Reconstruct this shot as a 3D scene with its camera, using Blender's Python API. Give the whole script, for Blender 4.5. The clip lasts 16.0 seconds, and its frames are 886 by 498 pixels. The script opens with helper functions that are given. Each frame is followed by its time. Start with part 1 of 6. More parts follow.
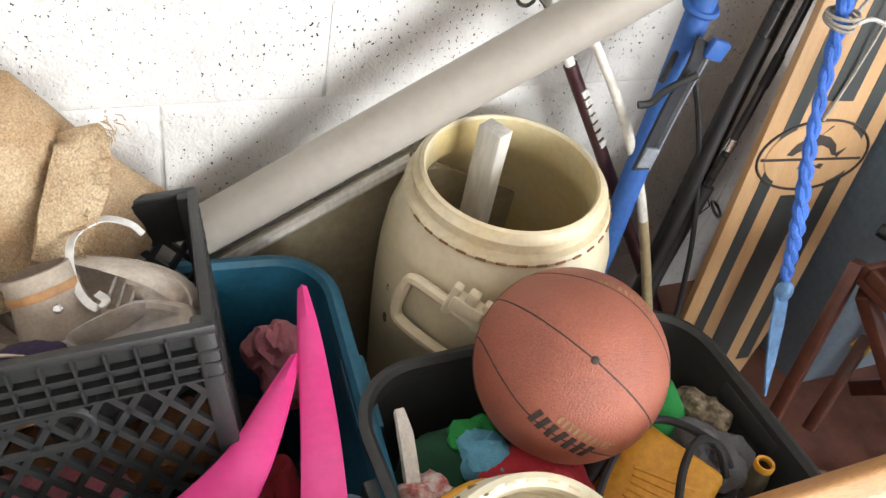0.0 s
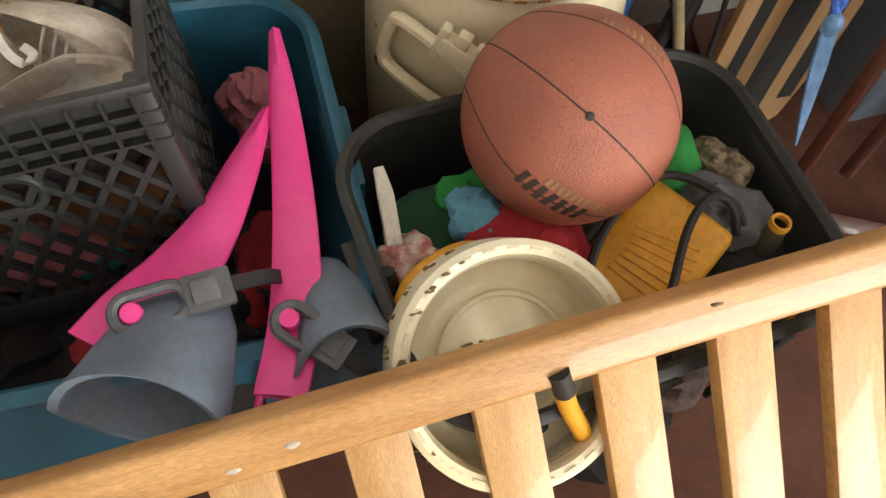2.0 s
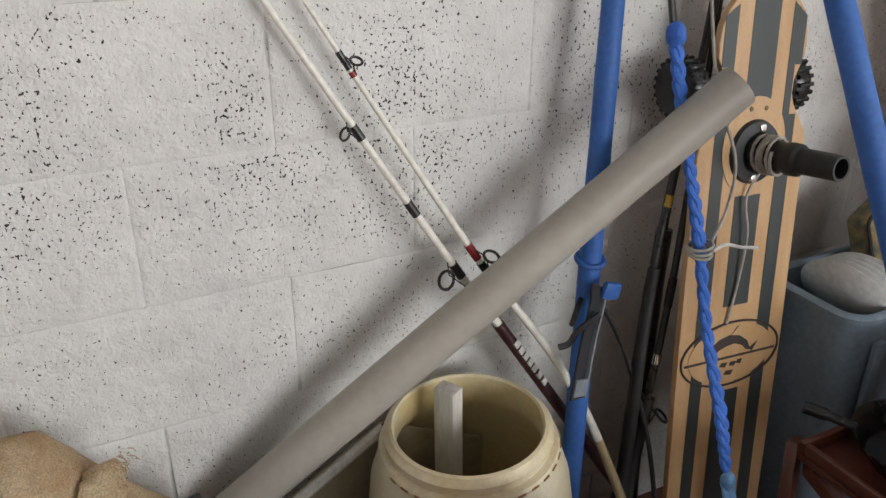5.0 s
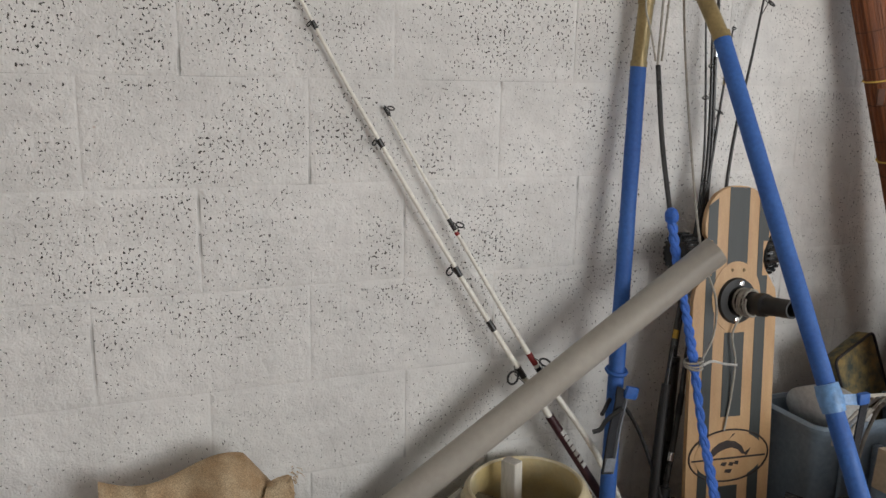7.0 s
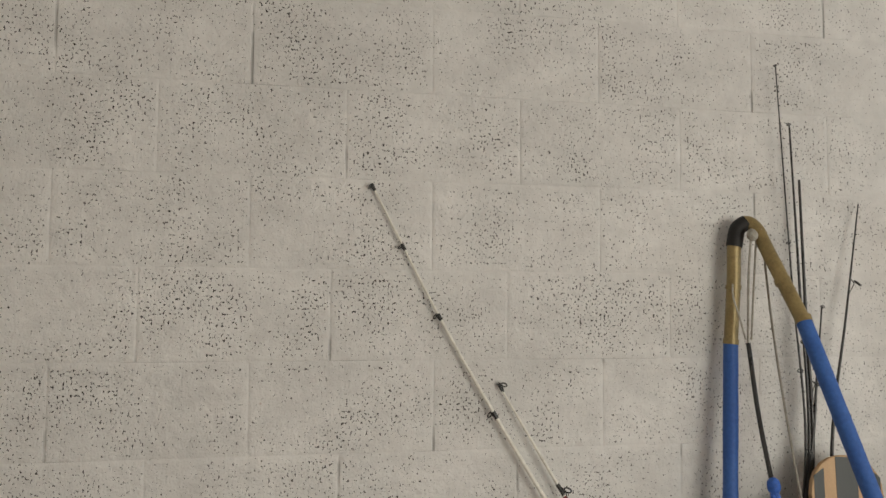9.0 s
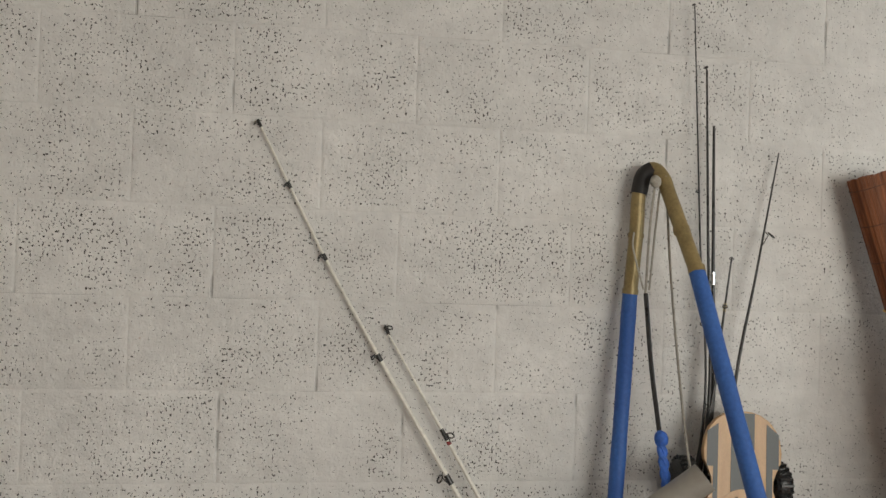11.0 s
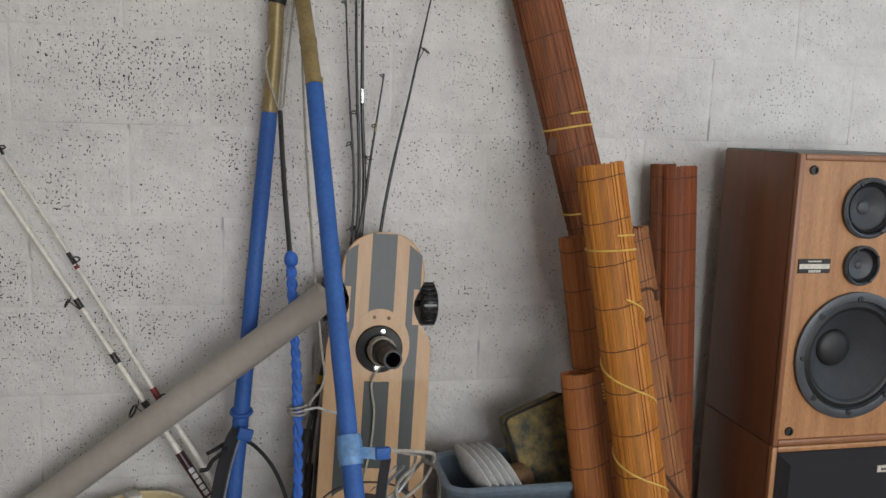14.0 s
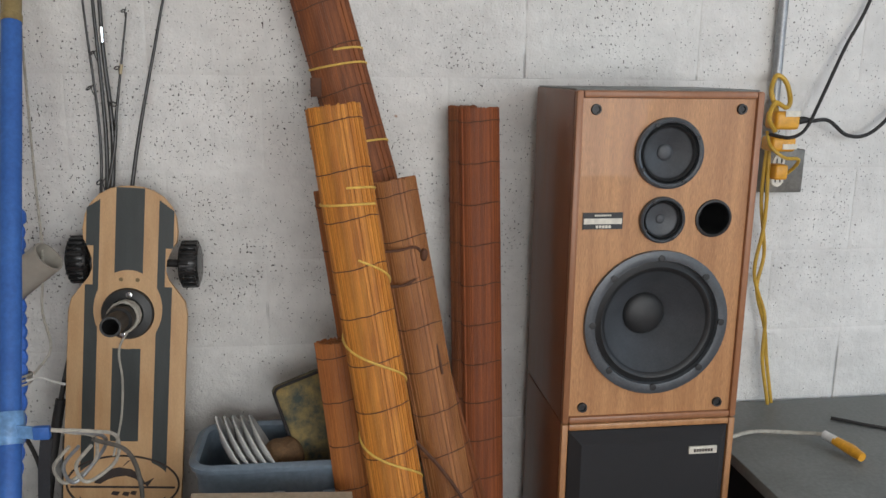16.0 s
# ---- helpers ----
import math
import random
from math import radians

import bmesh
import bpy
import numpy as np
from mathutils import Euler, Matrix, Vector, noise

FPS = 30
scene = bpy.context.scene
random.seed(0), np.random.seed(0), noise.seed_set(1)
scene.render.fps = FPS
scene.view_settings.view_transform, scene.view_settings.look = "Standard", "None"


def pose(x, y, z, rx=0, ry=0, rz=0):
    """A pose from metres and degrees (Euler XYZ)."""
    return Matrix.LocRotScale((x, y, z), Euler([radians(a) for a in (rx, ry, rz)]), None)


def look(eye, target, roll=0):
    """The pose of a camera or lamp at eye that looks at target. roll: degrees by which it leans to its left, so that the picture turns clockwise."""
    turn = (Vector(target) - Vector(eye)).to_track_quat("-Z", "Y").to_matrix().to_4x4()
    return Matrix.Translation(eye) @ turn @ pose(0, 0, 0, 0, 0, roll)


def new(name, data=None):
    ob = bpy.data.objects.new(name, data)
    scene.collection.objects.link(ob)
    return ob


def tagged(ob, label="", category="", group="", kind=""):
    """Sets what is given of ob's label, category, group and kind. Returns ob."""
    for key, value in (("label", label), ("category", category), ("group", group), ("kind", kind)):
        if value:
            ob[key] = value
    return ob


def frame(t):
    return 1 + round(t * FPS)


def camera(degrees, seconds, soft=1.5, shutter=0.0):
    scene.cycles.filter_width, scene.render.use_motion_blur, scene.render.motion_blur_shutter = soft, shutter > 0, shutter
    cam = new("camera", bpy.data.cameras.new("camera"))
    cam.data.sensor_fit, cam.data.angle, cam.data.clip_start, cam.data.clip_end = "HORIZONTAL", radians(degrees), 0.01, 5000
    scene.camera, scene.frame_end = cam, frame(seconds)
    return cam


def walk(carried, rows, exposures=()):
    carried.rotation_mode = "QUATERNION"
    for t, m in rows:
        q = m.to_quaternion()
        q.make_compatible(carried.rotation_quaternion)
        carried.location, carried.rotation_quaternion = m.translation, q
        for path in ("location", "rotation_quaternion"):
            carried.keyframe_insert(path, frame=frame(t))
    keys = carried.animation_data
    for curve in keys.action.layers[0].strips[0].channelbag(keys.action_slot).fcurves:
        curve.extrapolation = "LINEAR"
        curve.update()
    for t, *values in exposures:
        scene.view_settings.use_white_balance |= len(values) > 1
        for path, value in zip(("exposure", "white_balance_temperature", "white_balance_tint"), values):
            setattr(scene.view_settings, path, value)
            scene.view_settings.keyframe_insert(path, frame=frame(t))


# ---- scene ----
cam = camera(57.0, 16.0)
PATH = [
    (0, (0.521, -0.895, 1.213), (1.283, 0.392, -0.115), 13.8),
    (0.5, (0.583, -0.861, 1.214), (1.309, 0.308, -0.237), 14.5),
    (1, (0.615, -0.846, 1.193), (1.301, 0.147, -0.402), 17.2),
    (1.5, (0.608, -0.851, 1.176), (1.253, 0.004, -0.513), 19.2),
    (2, (0.627, -0.848, 1.174), (1.144, -0.032, -0.577), 14.8),
    (2.5, (0.627, -0.853, 1.192), (1.178, 0.138, -0.455), 10.6),
    (3, (0.621, -0.846, 1.235), (1.259, 0.357, -0.229), 7.6),
    (3.5, (0.629, -0.867, 1.258), (1.305, 0.472, -0.065), 4.2),
    (4, (0.609, -0.905, 1.283), (1.351, 0.561, 0.143), 2.5),
    (4.3, (0.597, -0.926, 1.311), (1.372, 0.594, 0.267), 3.0),
    (4.5, (0.578, -0.942, 1.334), (1.377, 0.594, 0.331), 1.5),
    (4.6, (0.569, -0.951, 1.339), (1.376, 0.588, 0.35), 2.8),
    (4.7, (0.56, -0.972, 1.348), (1.367, 0.58, 0.378), 1.1),
    (6.8, (0.303, -1.54, 1.427), (1.032, 0.261, 0.955), 1.7),
    (7, (0.268, -1.568, 1.431), (0.995, 0.248, 1.016), 1.1),
    (7.3, (0.223, -1.602, 1.452), (0.975, 0.233, 1.188), 1.0),
    (7.5, (0.222, -1.634, 1.47), (0.972, 0.212, 1.296), 0.7),
    (8, (0.269, -1.73, 1.511), (0.96, 0.147, 1.483), 0.8),
    (8.3, (0.265, -1.777, 1.527), (0.859, 0.132, 1.589), 0.9),
    (8.5, (0.271, -1.794, 1.55), (0.791, 0.132, 1.684), 0.3),
    (8.7, (0.258, -1.825, 1.557), (0.719, 0.117, 1.693), 0.2),
    (10.8, (0.568, -1.825, 1.52), (0.808, 0.161, 1.554), 1.7),
    (11, (0.613, -1.846, 1.523), (0.909, 0.132, 1.549), 1.9),
    (11.5, (0.783, -1.898, 1.473), (1.194, 0.059, 1.449), 0.7),
    (12, (0.909, -1.862, 1.46), (1.383, 0.074, 1.297), -0.2),
    (12.5, (1.065, -1.903, 1.432), (1.529, 0.037, 1.281), -1.3),
    (13, (1.232, -1.926, 1.429), (1.634, 0.027, 1.273), -1.8),
    (13.5, (1.286, -1.894, 1.447), (1.755, 0.039, 1.241), -0.2),
    (14, (1.312, -1.905, 1.445), (1.737, 0.026, 1.141), 1.8),
    (14.5, (1.452, -2.07, 1.421), (1.757, -0.125, 1.067), 2.3),
    (15, (1.587, -2.127, 1.418), (1.832, -0.182, 1.023), 0.2),
    (15.5, (1.817, -1.968, 1.401), (2.042, -0.024, 0.992), 0.7),
    (16, (1.978, -1.828, 1.437), (2.247, 0.108, 1.01), 0.7),
]
walk(cam, [(t, look(eye, target, roll)) for t, eye, target, roll in PATH],
     exposures=((0, 0.58, 6500, 10), (1, 0.5, 6900, 10), (2, 0.30, 7300, 10), (3, 0.66, 6700, 10), (3.5, 0.2, 6600, 10), (4, -0.35, 6500, 10), (4.5, -0.58, 6500, 10), (7, -1.0, 6600, 10), (8.5, -1.2, 7300, 8), (11, -1.22, 7100, 8), (12.5, -1.2, 6600, 10), (14.5, -1.2, 6500, 10), (16, -1.12, 6500, 10)))
# ---- light ----
world = bpy.data.worlds.new("world")
scene.world = world
world.use_nodes = True
wn = world.node_tree
sky = wn.nodes.new("ShaderNodeTexSky")
sky.sky_type = "NISHITA"
sky.sun_disc = False
sky.sun_elevation, sky.sun_rotation = radians(50), radians(150)
wn.nodes["Background"].inputs[1].default_value = 0.15
wn.links.new(sky.outputs[0], wn.nodes["Background"].inputs[0])

F = 0.09        # floor height
H = 0.2032      # block course
X0, X1, YB, TOP = -1.3, 4.5, -5.0, 13 * H


def lamp(name, kind, energy, m, color=(1, 1, 1), size=1.0, size_y=None, angle=None):
    d = bpy.data.lights.new(name, kind)
    d.energy, d.color = energy, color
    if kind == "AREA":
        d.shape, d.size, d.size_y = "RECTANGLE", size, size_y or size
    if angle:
        d.angle = radians(angle)
    ob = new(name, d)
    ob.matrix_world = m
    return ob


# daylight of the open garage door, in its opening
lamp("door_daylight", "AREA", 250, look((2.85, YB + 0.1, 1.50), (1.9, 0, 1.05)), (0.955, 0.98, 1.0), 2.9, 1.65)
# blue sky through the side window, beyond the speakers
lamp("window_daylight", "AREA", 22, look((X1 - 0.05, -1.5, 1.55), (2.6, -0.2, 1.2)), (0.60, 0.79, 1.0), 1.2, 1.0)
lamp("sun", "SUN", 2.0, look((4, 6, 12), (2, -4, 0)), (1, 0.95, 0.88), angle=0.5)

# ---- materials ----


def mat(name, color, rough=0.6, metal=0.0, vary=0.25, scale=8.0, bump=0.1, bscale=120.0, second=None, stretch=(1, 1, 1), coat=0.0, island=0.0, fine=0.12, local=False):
    """Base colour with broad and fine variation, and a fine relief."""
    m = bpy.data.materials.new(name)
    m.use_nodes = True
    nt = m.node_tree
    b = nt.nodes["Principled BSDF"]
    b.inputs["Roughness"].default_value, b.inputs["Metallic"].default_value = rough, metal
    b.inputs["Coat Weight"].default_value = coat
    if local:
        pos = nt.nodes.new("ShaderNodeTexCoord").outputs["Object"]
    else:
        pos = nt.nodes.new("ShaderNodeNewGeometry").outputs["Position"]
    mp = nt.nodes.new("ShaderNodeMapping")
    mp.inputs["Scale"].default_value = stretch
    nt.links.new(pos, mp.inputs["Vector"])

    def tex(s, det, rg=0.6):
        n = nt.nodes.new("ShaderNodeTexNoise")
        n.inputs["Scale"].default_value, n.inputs["Detail"].default_value, n.inputs["Roughness"].default_value = s, det, rg
        nt.links.new(mp.outputs[0], n.inputs["Vector"])
        return n.outputs["Fac"]
    broad, small = tex(scale, 5), tex(bscale, 3)
    ramp = nt.nodes.new("ShaderNodeValToRGB")
    c2 = second or tuple(c * (1 - vary) for c in color)
    ramp.color_ramp.elements[0].position, ramp.color_ramp.elements[1].position = 0.35, 0.65
    ramp.color_ramp.elements[0].color, ramp.color_ramp.elements[1].color = (*c2, 1), (*color, 1)
    nt.links.new(broad, ramp.inputs[0])
    mix = nt.nodes.new("ShaderNodeMix")
    mix.data_type, mix.blend_type = "RGBA", "MULTIPLY"
    mix.inputs[0].default_value = 1.0
    g = nt.nodes.new("ShaderNodeMapRange")
    g.inputs[1].default_value, g.inputs[2].default_value, g.inputs[3].default_value, g.inputs[4].default_value = 0.3, 0.7, 1 - fine * 1.5, 1 + fine * 0.5
    nt.links.new(small, g.inputs[0])
    nt.links.new(ramp.outputs[0], mix.inputs[6])
    nt.links.new(g.outputs[0], mix.inputs[7])
    out = mix.outputs[2]
    if island:
        geo, oi = nt.nodes.new("ShaderNodeNewGeometry"), nt.nodes.new("ShaderNodeObjectInfo")
        add = nt.nodes.new("ShaderNodeMath")
        add.operation = "ADD"
        nt.links.new(geo.outputs["Random Per Island"], add.inputs[0])
        nt.links.new(oi.outputs["Random"], add.inputs[1])
        fr = nt.nodes.new("ShaderNodeMath")
        fr.operation = "FRACT"
        nt.links.new(add.outputs[0], fr.inputs[0])
        r = nt.nodes.new("ShaderNodeMapRange")
        r.inputs[3].default_value, r.inputs[4].default_value = 1 - island, 1 + island * 0.4
        nt.links.new(fr.outputs[0], r.inputs[0])
        mx = nt.nodes.new("ShaderNodeMix")
        mx.data_type, mx.blend_type = "RGBA", "MULTIPLY"
        mx.inputs[0].default_value = 1.0
        nt.links.new(out, mx.inputs[6])
        nt.links.new(r.outputs[0], mx.inputs[7])
        out = mx.outputs[2]
    nt.links.new(out, b.inputs["Base Color"])
    rr = nt.nodes.new("ShaderNodeMapRange")
    rr.inputs[3].default_value, rr.inputs[4].default_value = max(rough - 0.12, 0.05), min(rough + 0.12, 1)
    nt.links.new(broad, rr.inputs[0])
    nt.links.new(rr.outputs[0], b.inputs["Roughness"])
    if bump:
        bp = nt.nodes.new("ShaderNodeBump")
        bp.inputs["Strength"].default_value, bp.inputs["Distance"].default_value = bump, 0.004
        nt.links.new(small, bp.inputs["Height"])
        nt.links.new(bp.outputs[0], b.inputs["Normal"])
    return m


def paint_wall():
    """Old white paint over concrete block: open pores, chips, drips, rough skin."""
    m = mat("painted_block", (0.80, 0.785, 0.75), 0.75, 0, 0.13, 2.2, 0.0, 30, fine=0.05, island=0.035)
    nt = m.node_tree
    b = nt.nodes["Principled BSDF"]
    pos = nt.nodes.new("ShaderNodeNewGeometry").outputs["Position"]
    mp = nt.nodes.new("ShaderNodeMapping")
    mp.inputs["Scale"].default_value = (1.08, 1, 0.86)
    nt.links.new(pos, mp.inputs[0])

    def noise_at(s, det, src):
        n = nt.nodes.new("ShaderNodeTexNoise")
        n.inputs["Scale"].default_value, n.inputs["Detail"].default_value = s, det
        nt.links.new(src, n.inputs["Vector"])
        return n.outputs["Fac"]

    def rng(src, lo, hi, a=0.0, c=1.0):
        r = nt.nodes.new("ShaderNodeMapRange")
        for i, v in zip((1, 2, 3, 4), (lo, hi, a, c)):
            r.inputs[i].default_value = v
        nt.links.new(src, r.inputs[0])
        return r.outputs[0]

    def mul(a, c, op="MULTIPLY"):
        q = nt.nodes.new("ShaderNodeMath")
        q.operation = op
        for i, v in ((0, a), (1, c)):
            if isinstance(v, float):
                q.inputs[i].default_value = v
            else:
                nt.links.new(v, q.inputs[i])
        return q.outputs[0]
    # smooth mortar bands along the joints, by each block's own edges
    loc = nt.nodes.new("ShaderNodeSeparateXYZ")
    nt.links.new(nt.nodes.new("ShaderNodeTexCoord").outputs["Object"], loc.inputs[0])
    ax = nt.nodes.new("ShaderNodeMath")
    ax.operation = "ABSOLUTE"
    nt.links.new(mul(loc.outputs[0], 0.2020, "SUBTRACT"), ax.inputs[0])
    az = nt.nodes.new("ShaderNodeMath")
    az.operation = "ABSOLUTE"
    nt.links.new(mul(loc.outputs[2], 0.1004, "SUBTRACT"), az.inputs[0])
    edge = mul(mul(0.2020, ax.outputs[0], "SUBTRACT"), mul(0.1004, az.outputs[0], "SUBTRACT"), "MINIMUM")
    core = rng(mul(edge, mul(noise_at(14, 3, pos), 0.05), "ADD"), 0.018, 0.036)
    where = mul(rng(noise_at(5.5, 3, pos), 0.36, 0.62, 0.50, 0.98), core)
    px = nt.nodes.new("ShaderNodeSeparateXYZ")
    nt.links.new(pos, px.inputs[0])
    where = mul(where, mul(rng(px.outputs[0], 1.2, 2.4, 1.0, 0.72), rng(px.outputs[2], 0.6, 1.0, 0.62, 1.0)))     # thicker paint further along
    pores = noise_at(185, 2.0, mp.outputs[0])
    lifted = mul(pores, mul(where, 0.15), "ADD")
    pit = rng(lifted, 0.744, 0.764, 0.0, 1.0)
    big = rng(mul(noise_at(85, 2, mp.outputs[0]), mul(where, 0.10), "ADD"), 0.800, 0.815)
    hole = mul(pit, big, "MAXIMUM")
    # hairline cracks along some of the joints
    crack = mul(rng(mul(0.2020, ax.outputs[0], "SUBTRACT"), 0.0008, 0.0024, 1.0, 0.0), rng(noise_at(6, 3, pos), 0.56, 0.62))
    hole = mul(hole, mul(crack, 0.32), "MAXIMUM")
    old = b.inputs["Base Color"].links[0].from_socket
    # brushed smears of thicker and thinner paint
    sm = nt.nodes.new("ShaderNodeMapping")
    sm.inputs["Scale"].default_value = (0.75, 1, 1.3)
    nt.links.new(pos, sm.inputs[0])
    smear = nt.nodes.new("ShaderNodeMix")
    smear.data_type, smear.blend_type = "RGBA", "MULTIPLY"
    smear.inputs[0].default_value = 1.0
    nt.links.new(old, smear.inputs[6])
    nt.links.new(rng(noise_at(9, 5, sm.outputs[0]), 0.35, 0.68, 0.91, 1.03), smear.inputs[7])
    old = smear.outputs[2]
    mx = nt.nodes.new("ShaderNodeMix")
    mx.data_type = "RGBA"
    nt.links.new(hole, mx.inputs[0])
    nt.links.new(old, mx.inputs[6])
    mx.inputs[7].default_value = (0.05, 0.044, 0.036, 1)
    # rust freckles
    rust = rng(noise_at(19, 2, pos), 0.775, 0.80, 0.0, 0.7)
    mr = nt.nodes.new("ShaderNodeMix")
    mr.data_type = "RGBA"
    nt.links.new(rust, mr.inputs[0])
    nt.links.new(mx.outputs[2], mr.inputs[6])
    mr.inputs[7].default_value = (0.35, 0.17, 0.08, 1)
    nt.links.new(mr.outputs[2], b.inputs["Base Color"])
    skin = mul(mul(noise_at(55, 5, pos), rng(core, 0, 1, 0.5, 1.5)), mul(noise_at(220, 3, pos), 0.4), "ADD")
    height = mul(skin, mul(hole, -1.6), "ADD")
    bp = nt.nodes.new("ShaderNodeBump")
    bp.inputs["Strength"].default_value, bp.inputs["Distance"].default_value = 0.9, 0.004
    nt.links.new(height, bp.inputs["Height"])
    nt.links.new(bp.outputs[0], b.inputs["Normal"])
    return m


WALL = paint_wall()
PLASTER = mat("plain_wall", (0.80, 0.785, 0.75), 0.8, 0, 0.12, 2, 0.1, 60)
FLOORM = mat("red_floor_paint", (0.25, 0.105, 0.07), 0.5, 0, 0.4, 5, 0.1, 60)
CEIL = mat("ceiling_paint", (0.78, 0.77, 0.74), 0.85, 0, 0.1, 2, 0.1, 40)
CREAM = mat("cream_plastic", (0.74, 0.67, 0.49), 0.42, 0, 0.12, 6, 0.04, 90, second=(0.70, 0.60, 0.38), fine=0.05)
RIMC = mat("yellowed_plastic", (0.72, 0.60, 0.36), 0.42, 0, 0.2, 14, 0.05, 90, second=(0.74, 0.66, 0.48), fine=0.08)
DIRT = mat("dirt_scuff", (0.24, 0.17, 0.085), 0.9, 0, 0.4, 30, 0.2, 200)
LINING = mat("yellowed_lining", (0.74, 0.58, 0.27), 0.5, 0, 0.2, 10, 0.05, 90, second=(0.72, 0.62, 0.38), fine=0.06)
LIDW = mat("lid_plastic", (0.82, 0.78, 0.60), 0.35, 0, 0.1, 12, 0.04, 70, second=(0.80, 0.70, 0.44), fine=0.05)
WOODW = mat("whitewashed_wood", (0.74, 0.70, 0.62), 0.8, 0, 0.25, 25, 0.3, 160, stretch=(1, 1, 0.15))
BALL = mat("basketball_leather", (0.40, 0.128, 0.075), 0.5, 0, 0.15, 9, 0.5, 420, second=(0.31, 0.098, 0.062), fine=0.16)
BLACKR = mat("black_rubber", (0.02, 0.018, 0.017), 0.65, 0, 0.3, 20, 0.15, 150)
INK = mat("worn_ink", (0.045, 0.03, 0.025), 0.7, 0, 0.4, 60, 0.0, 150)
GOLDINK = mat("worn_gold_ink", (0.40, 0.26, 0.12), 0.7, 0, 0.4, 60, 0.0, 150)
BLACKP = mat("black_plastic", (0.016, 0.017, 0.017), 0.5, 0, 0.3, 12, 0.08, 140, second=(0.027, 0.028, 0.027))
TOTEB = mat("dark_tote_plastic", (0.028, 0.031, 0.030), 0.6, 0, 0.25, 6, 0.06, 110, second=(0.040, 0.042, 0.040))
TEAL = mat("teal_plastic", (0.022, 0.135, 0.215), 0.4, 0, 0.25, 6, 0.06, 90)
PINK = mat("pink_rubber", (0.86, 0.045, 0.29), 0.45, 0, 0.12, 10, 0.06, 90, second=(0.80, 0.07, 0.30), fine=0.05)
FINGREY = mat("grey_rubber", (0.16, 0.21, 0.27), 0.5, 0, 0.3, 10, 0.1, 110)
BUCKLE = mat("dark_grey_plastic", (0.10, 0.105, 0.115), 0.45, 0, 0.2, 20, 0.08, 150)
PVC = mat("grey_pvc", (0.40, 0.37, 0.32), 0.5, 0, 0.2, 5, 0.03, 60, second=(0.36, 0.33, 0.28), fine=0.05)
OLIVE = mat("olive_panel", (0.33, 0.28, 0.18), 0.8, 0, 0.25, 4, 0.1, 80)
BURLAP = mat("burlap", (0.60, 0.46, 0.29), 0.95, 0, 0.3, 14, 0.8, 420, second=(0.45, 0.29, 0.15), fine=0.3)
FOAM = mat("blue_sleeve", (0.026, 0.105, 0.37), 0.6, 0, 0.25, 9, 0.12, 130, second=(0.036, 0.135, 0.43))
FOAML = mat("blue_tape", (0.17, 0.36, 0.66), 0.35, 0, 0.3, 60, 0.2, 130)
GOLD = mat("aged_brass_pipe", (0.36, 0.27, 0.12), 0.42, 0.35, 0.3, 18, 0.06, 130)
ROPEB = mat("blue_rope", (0.05, 0.19, 0.72), 0.55, 0, 0.3, 60, 0.5, 300)
CORDW = mat("grey_cord", (0.50, 0.47, 0.40), 0.8, 0, 0.3, 80, 0.4, 400)
WEB = mat("black_webbing", (0.025, 0.026, 0.03), 0.8, 0, 0.3, 60, 0.5, 500)
WEBG = mat("grey_webbing_edge", (0.25, 0.27, 0.30), 0.8, 0, 0.3, 60, 0.5, 500)
BIRCH = mat("maple_board", (0.57, 0.36, 0.18), 0.45, 0, 0.16, 5, 0.08, 120, second=(0.50, 0.295, 0.135), stretch=(9, 9, 0.6), coat=0.15, fine=0.10)
STRIPE = mat("dark_board_stripe", (0.036, 0.044, 0.042), 0.45, 0, 0.25, 6, 0.08, 120, stretch=(9, 9, 0.6), coat=0.15)
RODW = mat("white_rod", (0.84, 0.81, 0.72), 0.3, 0, 0.15, 20, 0.0, 90)
RODT = mat("tan_rod", (0.52, 0.42, 0.24), 0.35, 0, 0.2, 20, 0.0, 90)
RODK = mat("dark_rod", (0.03, 0.028, 0.026), 0.3, 0, 0.3, 30, 0.0, 90)
RODP = mat("maroon_grip", (0.06, 0.02, 0.025), 0.35, 0, 0.3, 30, 0.0, 90)
REDW = mat("red_thread", (0.30, 0.02, 0.02), 0.4, 0, 0.3, 50, 0.1, 300)
WHITEP = mat("white_print", (0.75, 0.74, 0.70), 0.6, 0, 0.2, 60, 0.0, 100)
WOODR = mat("pine_rail", (0.60, 0.335, 0.13), 0.42, 0, 0.25, 5, 0.12, 110, second=(0.43, 0.21, 0.07), stretch=(0.6, 9, 9), coat=0.2, fine=0.22)
WOODB = mat("pine_slat", (0.66, 0.40, 0.165), 0.42, 0, 0.2, 5, 0.12, 130, second=(0.53, 0.28, 0.10), stretch=(9, 1.2, 1.2), coat=0.2, fine=0.2, island=0.12)
OAK = mat("oak_veneer", (0.54, 0.275, 0.115), 0.45, 0, 0.2, 6, 0.10, 190, second=(0.41, 0.19, 0.075), stretch=(7, 7, 0.4), coat=0.12, fine=0.26)
OAKD = mat("brown_cabinet_side", (0.24, 0.10, 0.048), 0.42, 0, 0.2, 4, 0.06, 120, stretch=(6, 6, 0.5), coat=0.1)
CONE = mat("speaker_cone", (0.045, 0.05, 0.055), 0.5, 0, 0.2, 8, 0.12, 250, second=(0.065, 0.07, 0.078))
SURR = mat("speaker_rubber", (0.018, 0.019, 0.02), 0.5, 0, 0.2, 20, 0.05, 200)
